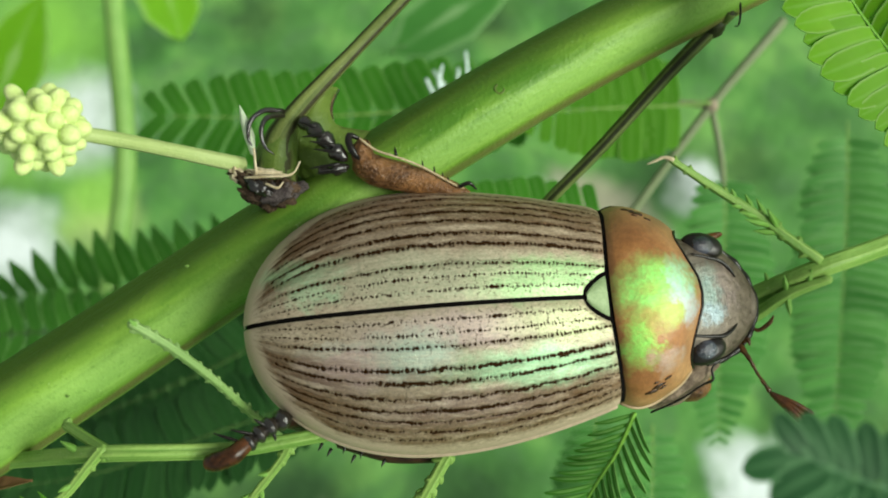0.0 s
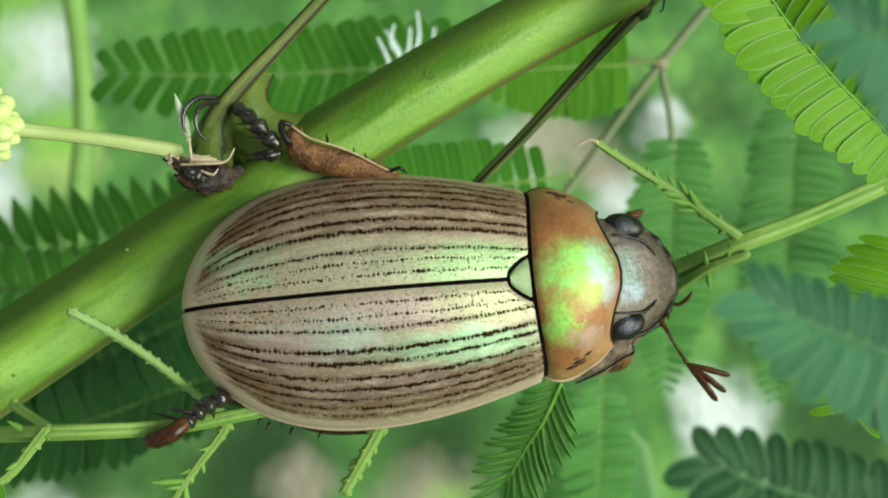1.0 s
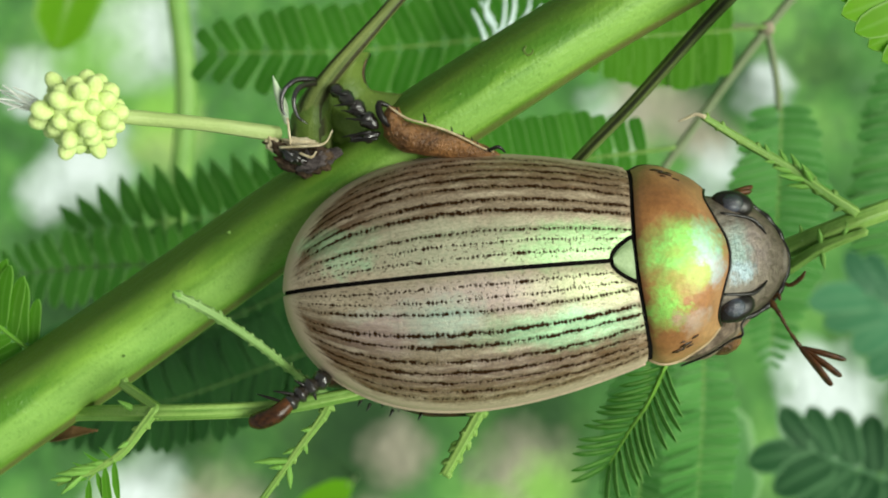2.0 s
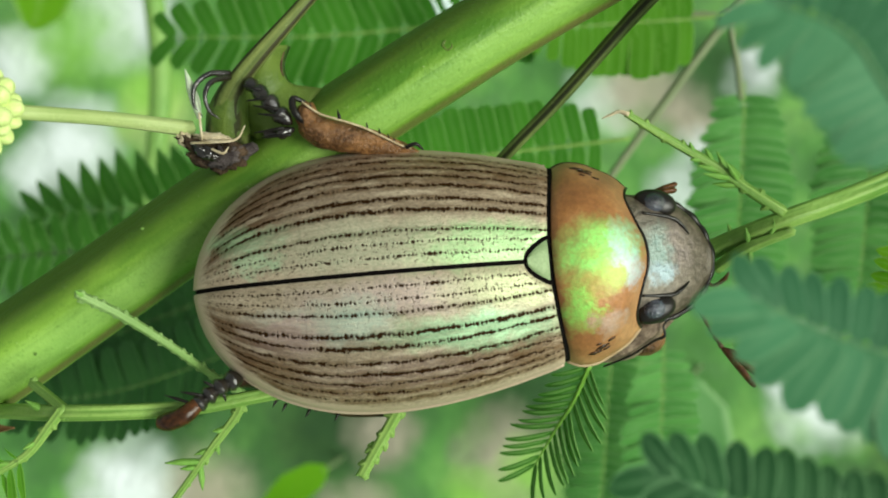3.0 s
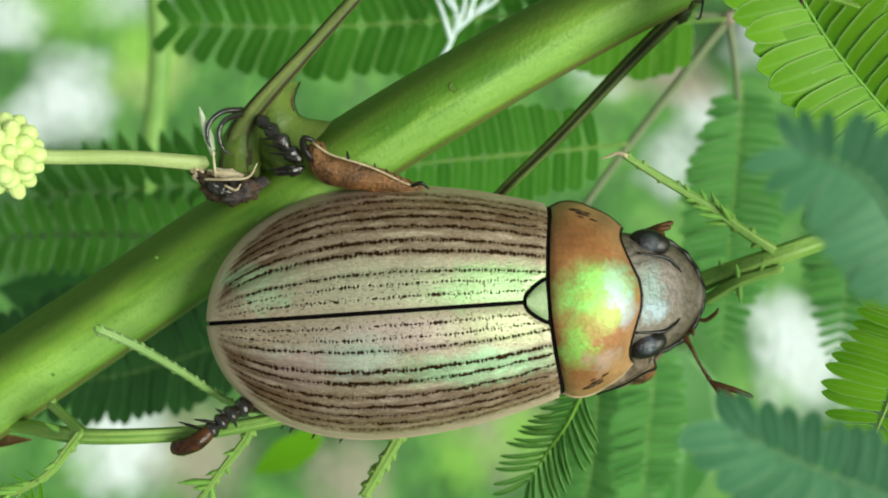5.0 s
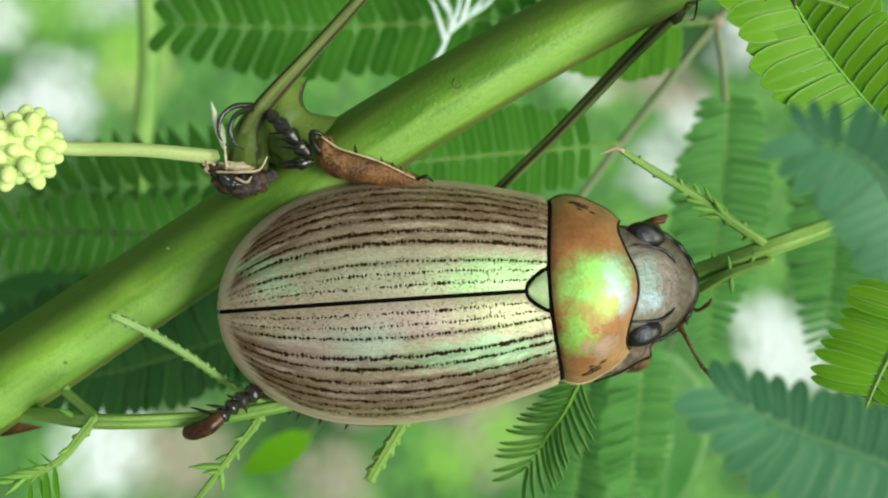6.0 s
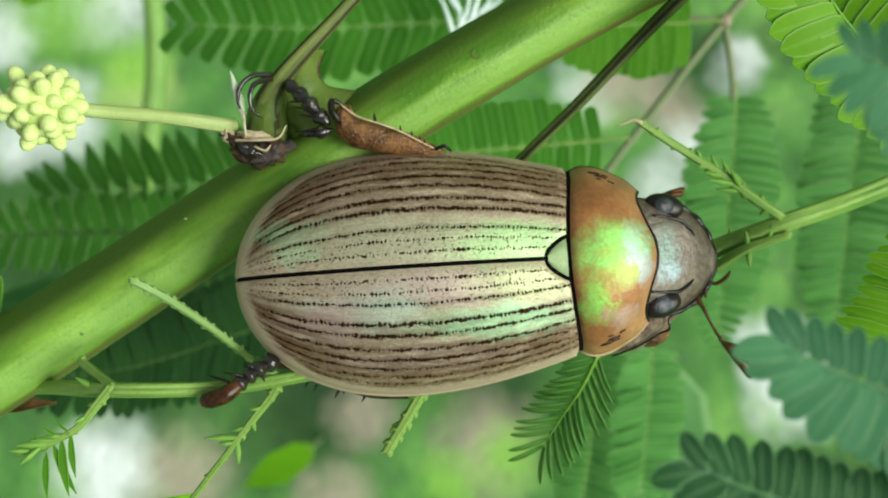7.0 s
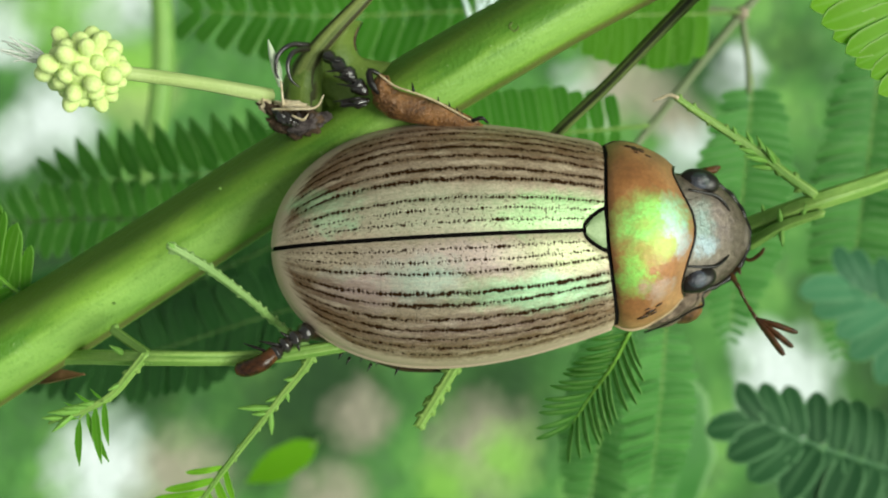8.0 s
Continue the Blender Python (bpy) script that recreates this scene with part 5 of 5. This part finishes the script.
def scutellum():
    grid = []
    for i in range(13):
        u = 0.02 + 0.94 * (i / 12) ** 1.6
        v0 = max(0.02, scutum(u - 0.10) - 0.09)
        grid.append([Vector((u, v0 * (j / 8 - 1), crown(0.6) - 0.10 - 0.1 * abs(j / 8 - 1) ** 4 - 0.05 * u)) for j in range(17)])
    bm = sheet(grid)
    bmesh.ops.recalc_face_normals(bm, faces=bm.faces)
    return bm


HEAD_TURN = Matrix.Translation((5.56, 0.08, -2.25)) @ Euler((0, radians(14), radians(-6.3))).to_matrix().to_4x4() @ Matrix.Scale(1.17, 4)


def head_shell():
    """Head shield in its own space: +x to the front; a broad dome ending in a blunt rounded clypeus with a raised lip."""
    grid = []
    for i in range(33):
        s = math.sin(math.pi / 2 * i / 32)
        x = -0.9 + 4.55 * s
        h = 2.55 * (max(0.0, 1 - (max(0.0, x - 0.3) / 3.38) ** 2.5) ** 0.5) if x > 0.3 else 2.55
        top = float(curve(x, [-0.9, 0, 1, 2, 3, 3.65], [0.35, 0.38, 0.3, 0.08, -0.25, -0.5]))
        row = []
        for j in range(33):
            q = math.sin((j / 32 - 0.5) * math.pi)
            w = -1.25 + (top + 1.25) * max(0.0, 1 - abs(q) ** 3.4) ** 0.5
            lip = 0.05 * math.exp(-((3.5 - x) / 0.12) ** 2)
            row.append(Vector((x, q * max(h, 0.02), w + lip)))
        grid.append([Vector((x, -max(h, 0.02) * 0.6, -1.9))] + row + [Vector((x, max(h, 0.02) * 0.6, -1.9))])
    bm = sheet(grid)
    bmesh.ops.recalc_face_normals(bm, faces=bm.faces)
    bmesh.ops.transform(bm, matrix=HEAD_TURN, verts=bm.verts)
    return bm


def loc(p):
    """A world spot in the beetle's own space."""
    return BODY.transposed() @ (Vector(p) - SCUT)


def segment_chain(pts, radii, name, mat, parent, sides=12):
    """A jointed limb: one bulging piece between each two points."""
    made = []
    for i, (a, b) in enumerate(zip(pts, pts[1:])):
        r = radii[i]
        made.append(part(name, tube([a, a.lerp(b, 0.3), a.lerp(b, 0.75), b], [r * 0.42, r * 0.75, r * 1.1, r * 0.98], sides, 3), mat, parent))
    return made


def spine(p, d, size, parent, mat):
    part("spine", tube([p, p + d * size * 0.5, p + d * size], [size * 0.22, size * 0.16, size * 0.03], 6, 2), mat, parent, "short black spine")


def build_beetle():
    ob = new("beetle")
    ob.empty_display_size = 0.004
    ob.matrix_basis = Matrix.Translation(place(SCUT)) @ ORIENT @ BODY.to_4x4()
    tagged(ob, "pearly beige and copper scarab beetle clinging to a green stem", "beetle")
    for s in (1, -1):
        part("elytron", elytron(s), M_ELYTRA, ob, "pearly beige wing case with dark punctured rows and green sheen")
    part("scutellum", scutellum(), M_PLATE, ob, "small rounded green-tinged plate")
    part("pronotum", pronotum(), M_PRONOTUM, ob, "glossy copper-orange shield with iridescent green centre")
    under = blob((-5.2, 0, -4.3), (9.0, 5.55, 2.4), None, 20, 32)
    part("abdomen", under, M_UNDER, ob, "dark brown underside")
    bm = bmesh.new()
    grid = []
    for i in range(40):
        u = -14.55 + 16.55 * i / 39
        h = min(half(min(u, 1.75)) * 0.97, 5.0)
        grid.append([Vector((u - hollow(u, h * (j / 16 - 1)), h * (j / 16 - 1), shell(min(u, 1.75), h * (j / 16 - 1)) - 0.22)) for j in range(33)])
    part("seam_membrane", sheet(grid, bm), M_SEAM, ob, "black membrane showing at the seams")
    part("thorax", blob((2.6, 0, -3.6), (3.0, 4.2, 2.4), None, 14, 20), M_UNDER, ob, "dark underside of the thorax")
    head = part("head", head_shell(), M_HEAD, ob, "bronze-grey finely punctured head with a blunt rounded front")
    part("mouthparts", blob(HEAD_TURN @ Vector((1.2, 0, -1.5)), (1.9, 1.9, 0.9), None, 10, 14), M_UNDER, ob, "dark mouthparts")
    for s in (1, -1):
        c = HEAD_TURN @ Vector((0.66, 2.10 * s, -0.12))
        part("eye_socket", blob(c + Vector((0.1, 0, -0.12)), (1.05, 0.66, 0.48), Euler((0, 0, -0.25 * s)).to_matrix(), 12, 18), M_BLACK, head, "black rim round the eye")
        part("eye", blob(c, (0.62, 0.50, 0.52), Euler((0, 0, -0.15 * s)).to_matrix(), 14, 20), M_EYE, head, "glossy black eye")
        part("brow", tube([HEAD_TURN @ Vector(p) for p in ((0.0, 1.62 * s, 0.2), (0.8, 1.58 * s, 0.17), (1.45, 1.5 * s, 0.12), (1.9, 1.22 * s, 0.10), (2.2, 0.95 * s, 0.02))], [0.07, 0.09, 0.11, 0.08, 0.03], 8, 4), M_BLACK, head, "black ridge over the eye")
    front = [pro_point(1, 0.98 * (2 * i / 40 - 1)) + Vector((0.03, 0, 0.0)) for i in range(41)]
    part("shield_front_edge", tube(front, [0.06, 0.08, 0.06], 8, 1), M_BLACK, ob, "thin dark front edge of the shield")
    rim = []
    for i in range(25):
        q = math.sin((i / 24 - 0.5) * math.pi) * 0.97
        x = 0.3 + 3.35 * max(0.0, 1 - abs(q) ** 2) ** (1 / 2.5)
        rim.append(HEAD_TURN @ Vector((x + 0.05, 2.58 * q, -0.62 - 0.4 * abs(q))))
    part("lip", tube(rim, [0.1, 0.17, 0.15, 0.17, 0.1], 10, 3, lambda a, s: 1 + 0.2 * math.sin(s * 60)), M_BLACK, head, "dark raised front edge of the head")
    part("cheek", blob(loc((12.03, 46.20, -6.53)), (1.1, 0.9, 0.9), None, 10, 14), M_TIBIA, ob, "rust-brown flank behind the eye")
    for s in (1, -1):
        edge = [pro_point(i / 20, s) + Vector((0, 0, -0.1)) for i in range(21)]
        part("shield_edge", tube(edge, [0.08, 0.11, 0.09], 8, 1), M_UNDER if s > 0 else M_RIM, ob, "thin raised edge of the shield")
        for t, k, size in ((0.46, 0.86, 0.20), (0.60, 0.83, 0.13), (0.36, 0.89, 0.20), (0.42, 0.82, 0.09), (0.52, 0.89, 0.12)):
            p = pro_point(t, s * k)
            du, dv = (pro_point(t + 0.03, s * k) - p).normalized(), (pro_point(t, s * (k - 0.03)) - p).normalized() * -s
            w = du.cross(dv).normalized()
            part("dark_spot", blob(p + w * 0.005, (size * 1.5, size * 0.55, 0.035), Matrix((du, w.cross(du), w)).transposed(), 8, 14, dent=0.7), M_UNDER, ob, "small dark pit")
    return ob, head


def build_legs(ob):
    # hind leg that grips the node
    shin = [loc(p) for p in ((1.29, 44.45, 2.55), (0.77, 44.30, 2.66), (-0.63, 43.90, 3.04), (-2.02, 43.60, 3.35), (-3.04, 43.45, 3.60), (-3.69, 43.30, 4.07))]
    leg = part("hind_leg", tube(shin, [0.16, 0.34, 0.58, 0.68, 0.70, 0.58], 32, 10, lambda a, s: 1 + 0.08 * math.cos(2 * a + 0.5) + 0.03 * math.sin(9 * a + 3 * s) * math.sin(s * 33) + 0.025 * math.sin(5 * a + 40 * s)), M_TIBIA, ob, "thick rust-brown spiny hind leg")
    part("knee", blob(loc((-3.59, 43.15, 4.35)), (0.50, 0.62, 0.60), None, 14, 20, dent=0.2), M_TIBIA, leg, "swollen rust-brown end of the leg")
    part("knee_tooth", tube([loc((-3.33, 43.00, 3.79)), loc((-4.03, 42.70, 4.47)), loc((-4.15, 42.90, 5.11)), loc((-3.60, 43.10, 4.93))], [0.14, 0.18, 0.16, 0.07], 10, 4), M_BLACK, leg, "black toothed end of the leg")
    part("leg_ridge", tube([loc(p) for p in ((-3.66, 42.45, 4.94), (-2.90, 42.60, 4.41), (-2.08, 42.65, 4.15), (-0.88, 43.05, 3.72), (0.49, 43.60, 3.01), (1.04, 44.00, 2.80))], [0.04, 0.055, 0.05, 0.055, 0.05, 0.06], 8, 5), M_RIDGE, leg, "cream ridge along the leg")
    for p, size in (((-2.02, 42.60, 4.21), 0.40), ((-0.83, 43.00, 3.78), 0.24), ((-0.30, 43.20, 3.52), 0.24), ((0.07, 43.35, 3.33), 0.2), ((0.32, 43.50, 3.15), 0.2), ((-3.28, 42.50, 4.74), 0.2)):
        spine(loc(p), Vector((-0.15, 0.95, 0.25)).normalized(), size, leg, M_BLACK)
    part("end_hook", tube([loc(p) for p in ((0.83, 43.70, 2.87), (1.28, 43.60, 3.01), (1.61, 43.80, 2.74))], [0.10, 0.10, 0.04], 8, 5), M_BLACK, leg, "black hook at the leg joint")
    segment_chain([loc(p) for p in ((-4.30, 42.90, 4.03), (-4.86, 42.90, 4.49), (-5.35, 43.10, 5.08), (-5.90, 43.50, 5.54), (-6.39, 44.00, 5.87))], [0.40, 0.40, 0.36, 0.32], "foot_joint", M_CLAW, leg)
    segment_chain([loc(p) for p in ((-4.22, 43.10, 3.75), (-4.86, 42.90, 3.53), (-5.48, 43.00, 3.54))], [0.28, 0.2], "foot_joint", M_CLAW, leg)
    for pts in ([(-7.35, 44.10, 6.35), (-8.04, 43.30, 6.29), (-8.56, 42.80, 5.75), (-8.66, 42.80, 4.94), (-8.34, 43.00, 4.35)], [(-7.31, 43.90, 6.17), (-7.82, 42.90, 5.92), (-8.04, 42.50, 5.32), (-7.91, 42.60, 4.61), (-7.51, 42.90, 4.24)]):
        part("claw", tube([loc(p) for p in pts], [0.16, 0.13, 0.11, 0.08, 0.025], 10, 6), M_CLAW, leg, "long black curved claw hooked round the twig")
    for a, b in (((-4.47, 42.60, 4.31), (-5.66, 42.40, 4.44)), ((-4.78, 42.60, 4.64), (-5.88, 42.50, 4.81)), ((-4.59, 42.70, 3.81), (-5.89, 42.60, 3.60)), ((-4.28, 42.70, 3.51), (-5.60, 42.70, 3.38)), ((-5.22, 42.70, 5.13), (-6.25, 42.70, 5.03)), ((-5.65, 43.10, 5.54), (-6.43, 42.90, 5.72))):
        part("bristle", tube([loc(a), loc(a).lerp(loc(b), 0.6), loc(b)], [0.09, 0.07, 0.02], 6, 2), M_BLACK, leg, "black bristle")
    # hind leg on the lower leaf stalk
    low = part("lower_leg", tube([loc((-5.66, 43.52, -7.89)), loc((-6.39, 42.34, -7.59)), loc((-6.85, 41.35, -7.31))], [0.6, 0.5, 0.42], 12, 4), M_UNDER, ob, "dark hind leg reaching back to a leaf stalk")
    segment_chain([loc(p) for p in ((-6.54, 41.28, -7.30), (-6.99, 40.79, -7.37), (-7.41, 40.42, -7.61), (-7.78, 40.16, -7.88), (-8.15, 39.91, -8.20))], [0.44, 0.42, 0.40, 0.38], "foot_joint", M_CLAW, low)
    part("toe", tube([loc(p) for p in ((-8.11, 39.92, -8.12), (-8.64, 39.60, -8.55), (-9.35, 39.60, -8.84), (-9.76, 39.70, -8.91))], [0.34, 0.42, 0.42, 0.32], 14, 5), M_FOOT, low, "glossy chestnut claw joint")
    for a, b in (((-7.77, 40.07, -7.82), (-8.80, 39.70, -7.54)), ((-7.39, 40.33, -7.52), (-7.91, 40.11, -7.16)), ((-8.17, 39.80, -8.13), (-9.52, 39.70, -7.68)), ((-6.78, 40.98, -7.17), (-6.96, 40.91, -6.83)), ((-7.15, 40.33, -7.64), (-7.01, 40.38, -8.14))):
        part("bristle", tube([loc(a), loc(a).lerp(loc(b), 0.6), loc(b)], [0.07, 0.08, 0.02], 6, 2), M_BLACK, low, "black bristle")
    # middle leg under the rim
    mid = part("middle_leg", tube([loc((-4.75, 44.40, -8.95)), loc((-2.35, 44.00, -9.45)), loc((-0.26, 44.00, -9.60))], [0.35, 0.45, 0.3], 12, 5), M_UNDER, ob, "dark brown middle leg under the wing case")
    for p in ((-4.43, 43.80, -9.03), (-3.64, 43.80, -9.26)):
        spine(loc(p), Vector((-0.3, -0.9, 0.2)).normalized(), 0.4, mid, M_BLACK)
    for p in ((-5.00, 43.20, -9.07), (-5.38, 43.00, -8.79), (-2.57, 43.40, -9.59), (-3.94, 43.40, -9.41)):
        spine(loc(p), Vector((-0.5, -0.8, 0.2)).normalized(), 0.4, mid, M_BLACK)
    # front leg beside the head
    fr = part("front_leg", tube([loc((10.05, 46.30, -7.51)), loc((11.08, 45.80, -6.94)), loc((12.20, 45.50, -6.03)), loc((13.23, 45.50, -5.38))], [0.34, 0.62, 0.56, 0.2], 14, 6, lambda a, s: 1 + 0.15 * math.cos(2 * a)), M_BRONZE, ob, "bronze front leg folded beside the head")
    part("leg_edge", tube([loc((10.07, 45.70, -7.85)), loc((11.31, 45.20, -7.17)), loc((12.33, 45.00, -6.44)), loc((12.83, 44.90, -6.16)), loc((12.78, 44.90, -5.63)), loc((13.29, 45.00, -5.21))], [0.05, 0.06, 0.06, 0.07, 0.05, 0.03], 8, 5), M_BLACK, fr, "black toothed edge of the front leg")


def build_antennae(head):
    moving = []
    for which, pts, joint, tips in (
            ("lower", ((14.08, 45.70, -4.35), (14.57, 45.20, -5.12), (14.99, 45.10, -5.90), (15.53, 45.00, -6.73)), (15.56, 45.00, -6.79),
             ((17.73, 45.10, -7.39), (17.43, 44.80, -8.18), (16.91, 44.60, -8.60))),
            ("upper", ((12.66, 46.10, -0.04), (12.56, 46.40, 0.25), (12.30, 46.80, 0.47), (12.19, 46.80, 0.35)), (12.25, 46.80, 0.41),
             ((13.75, 47.20, 0.83), (13.60, 46.80, 0.62), (13.23, 46.40, 0.30)))):
        an = part("antenna", tube([loc(p) for p in pts], [0.22, 0.11, 0.07, 0.11], 10, 6, lambda a, s: 1 + 0.22 * math.sin(s * 40)), M_ANT, head, "thin amber antenna ending in a fan of plates")
        j = loc(joint)
        fan = []
        for tip in tips:
            d = loc(tip) - j
            k = d.length
            bm = tube([Vector((0, 0, 0)), Vector((k * 0.12, 0, 0)), Vector((k * 0.5, 0, 0.04)), Vector((k * 0.9, 0, 0)), Vector((k, 0, 0))], [0.07, 0.11, 0.16, 0.14, 0.07], 10, 4)
            for v in bm.verts:
                v.co.z *= 1.9
            pl = part("antenna_plate", bm, M_CLUB, an, "dark amber fan plate")
            fan.append((pl, d.normalized()))
        moving.append((which, an, j, fan))
    # feelers below the clypeus
    for pts in (((14.82, 46.00, -3.59), (15.24, 45.80, -3.92), (15.72, 45.60, -3.55), (15.89, 45.50, -3.21)), ((14.38, 45.60, -4.53), (14.61, 45.40, -4.31), (14.69, 45.30, -4.57))):
        part("feeler", tube([loc(p) for p in pts], [0.07, 0.10, 0.11, 0.05], 10, 4), M_ANT, head, "short amber mouth feeler")
    return moving


beetle, beetle_head = build_beetle()
build_legs(beetle)
ANTENNAE = build_antennae(beetle_head)


def motions():
    """The fans of the antennae open and close, and the feelers swing a little."""
    opening = {"lower": [(0, 0.45), (0.5, 0.85), (1.0, 0.95), (1.5, 1.0), (2.2, 0.9), (3.5, 0.8), (4.5, 0.85), (5.2, 0.7), (6.3, 0.4), (6.7, 0.5), (7.2, 0.95), (8.0, 0.9)],
               "upper": [(0, 0.4), (0.5, 0.9), (1.5, 0.8), (2.2, 1.1), (3.4, 1.4), (4.5, 1.2), (5.2, 0.9), (6.5, 0.9), (7.2, 1.2), (8.0, 0.7)]}
    for which, an, j, fan in ANTENNAE:
        mid = fan[1][1]
        for pl, d in fan:
            rows = []
            for t, k in opening[which]:
                way = mid.lerp(d, k).normalized()
                x = way
                z = Vector((0, 0, 1))
                z = (z - x * z.dot(x)).normalized()
                y = z.cross(x)
                m = Matrix((x, y, z)).transposed().to_4x4()
                m.translation = j * MM
                rows.append((t, m))
            walk(pl, rows)
    # the leaves that hang close by sway a little
    for leaf, sway in ((NEAR_UP, ((0.0, 0.5, 1.0), (0.5, -1.0, 1.0), (0.75, -1.2, 1.15), (1.0, -0.45, 0.95), (1.5, -1.15, 1.0), (2.2, -1.2, 0.98), (3.3, -0.25, 1.42), (3.5, -1.2, 1.38), (3.6, -1.0, 1.3), (4.0, 0.6, 1.0), (4.3, 0.5, 0.6), (4.5, 0.5, 0.2), (4.8, -0.35, 0.55), (5.0, -0.44, 0.75), (5.2, -0.74, 1.0), (6.3, -0.6, 0.55), (6.5, 0.0, 0.0), (7.0, -0.08, 0.24), (7.4, -0.5, 0.7), (7.7, -0.6, 0.98), (8.0, -0.19, 0.45))),
                       (NEAR_LOW, ((0.0, -0.56, 0.38), (0.5, 0.3, 0.1), (1.0, 0.72, 0.08), (1.4, -0.4, 0.62), (2.2, -0.07, 0.49), (3.3, 0.0, 0.4), (5.2, 0.1, 0.1), (6.5, -0.01, -0.04), (7.0, 0.27, -0.01), (7.4, 0.18, 0.0), (7.7, -0.25, 0.16), (8.0, 0.0, 0.0))),
                       (NEAR_TOP, ((0.0, 0.2, 0.4), (0.7, -0.6, 0.35), (1.0, -0.2, 0.6), (2.2, -1.0, 0.6), (3.3, -1.7, 0.65), (4.8, -1.0, 0.6), (5.2, -0.7, 0.75), (6.3, -0.42, 0.48), (6.5, 0.0, 0.05), (7.0, -0.24, 0.55), (8.0, -0.1, 0.5)))):
        still = leaf.matrix_basis.copy()
        walk(leaf, [(t, Matrix.Translation(ORIENT.to_3x3() @ Vector((x, 0, z)) * MM) @ still) for t, x, z in sway])


motions()
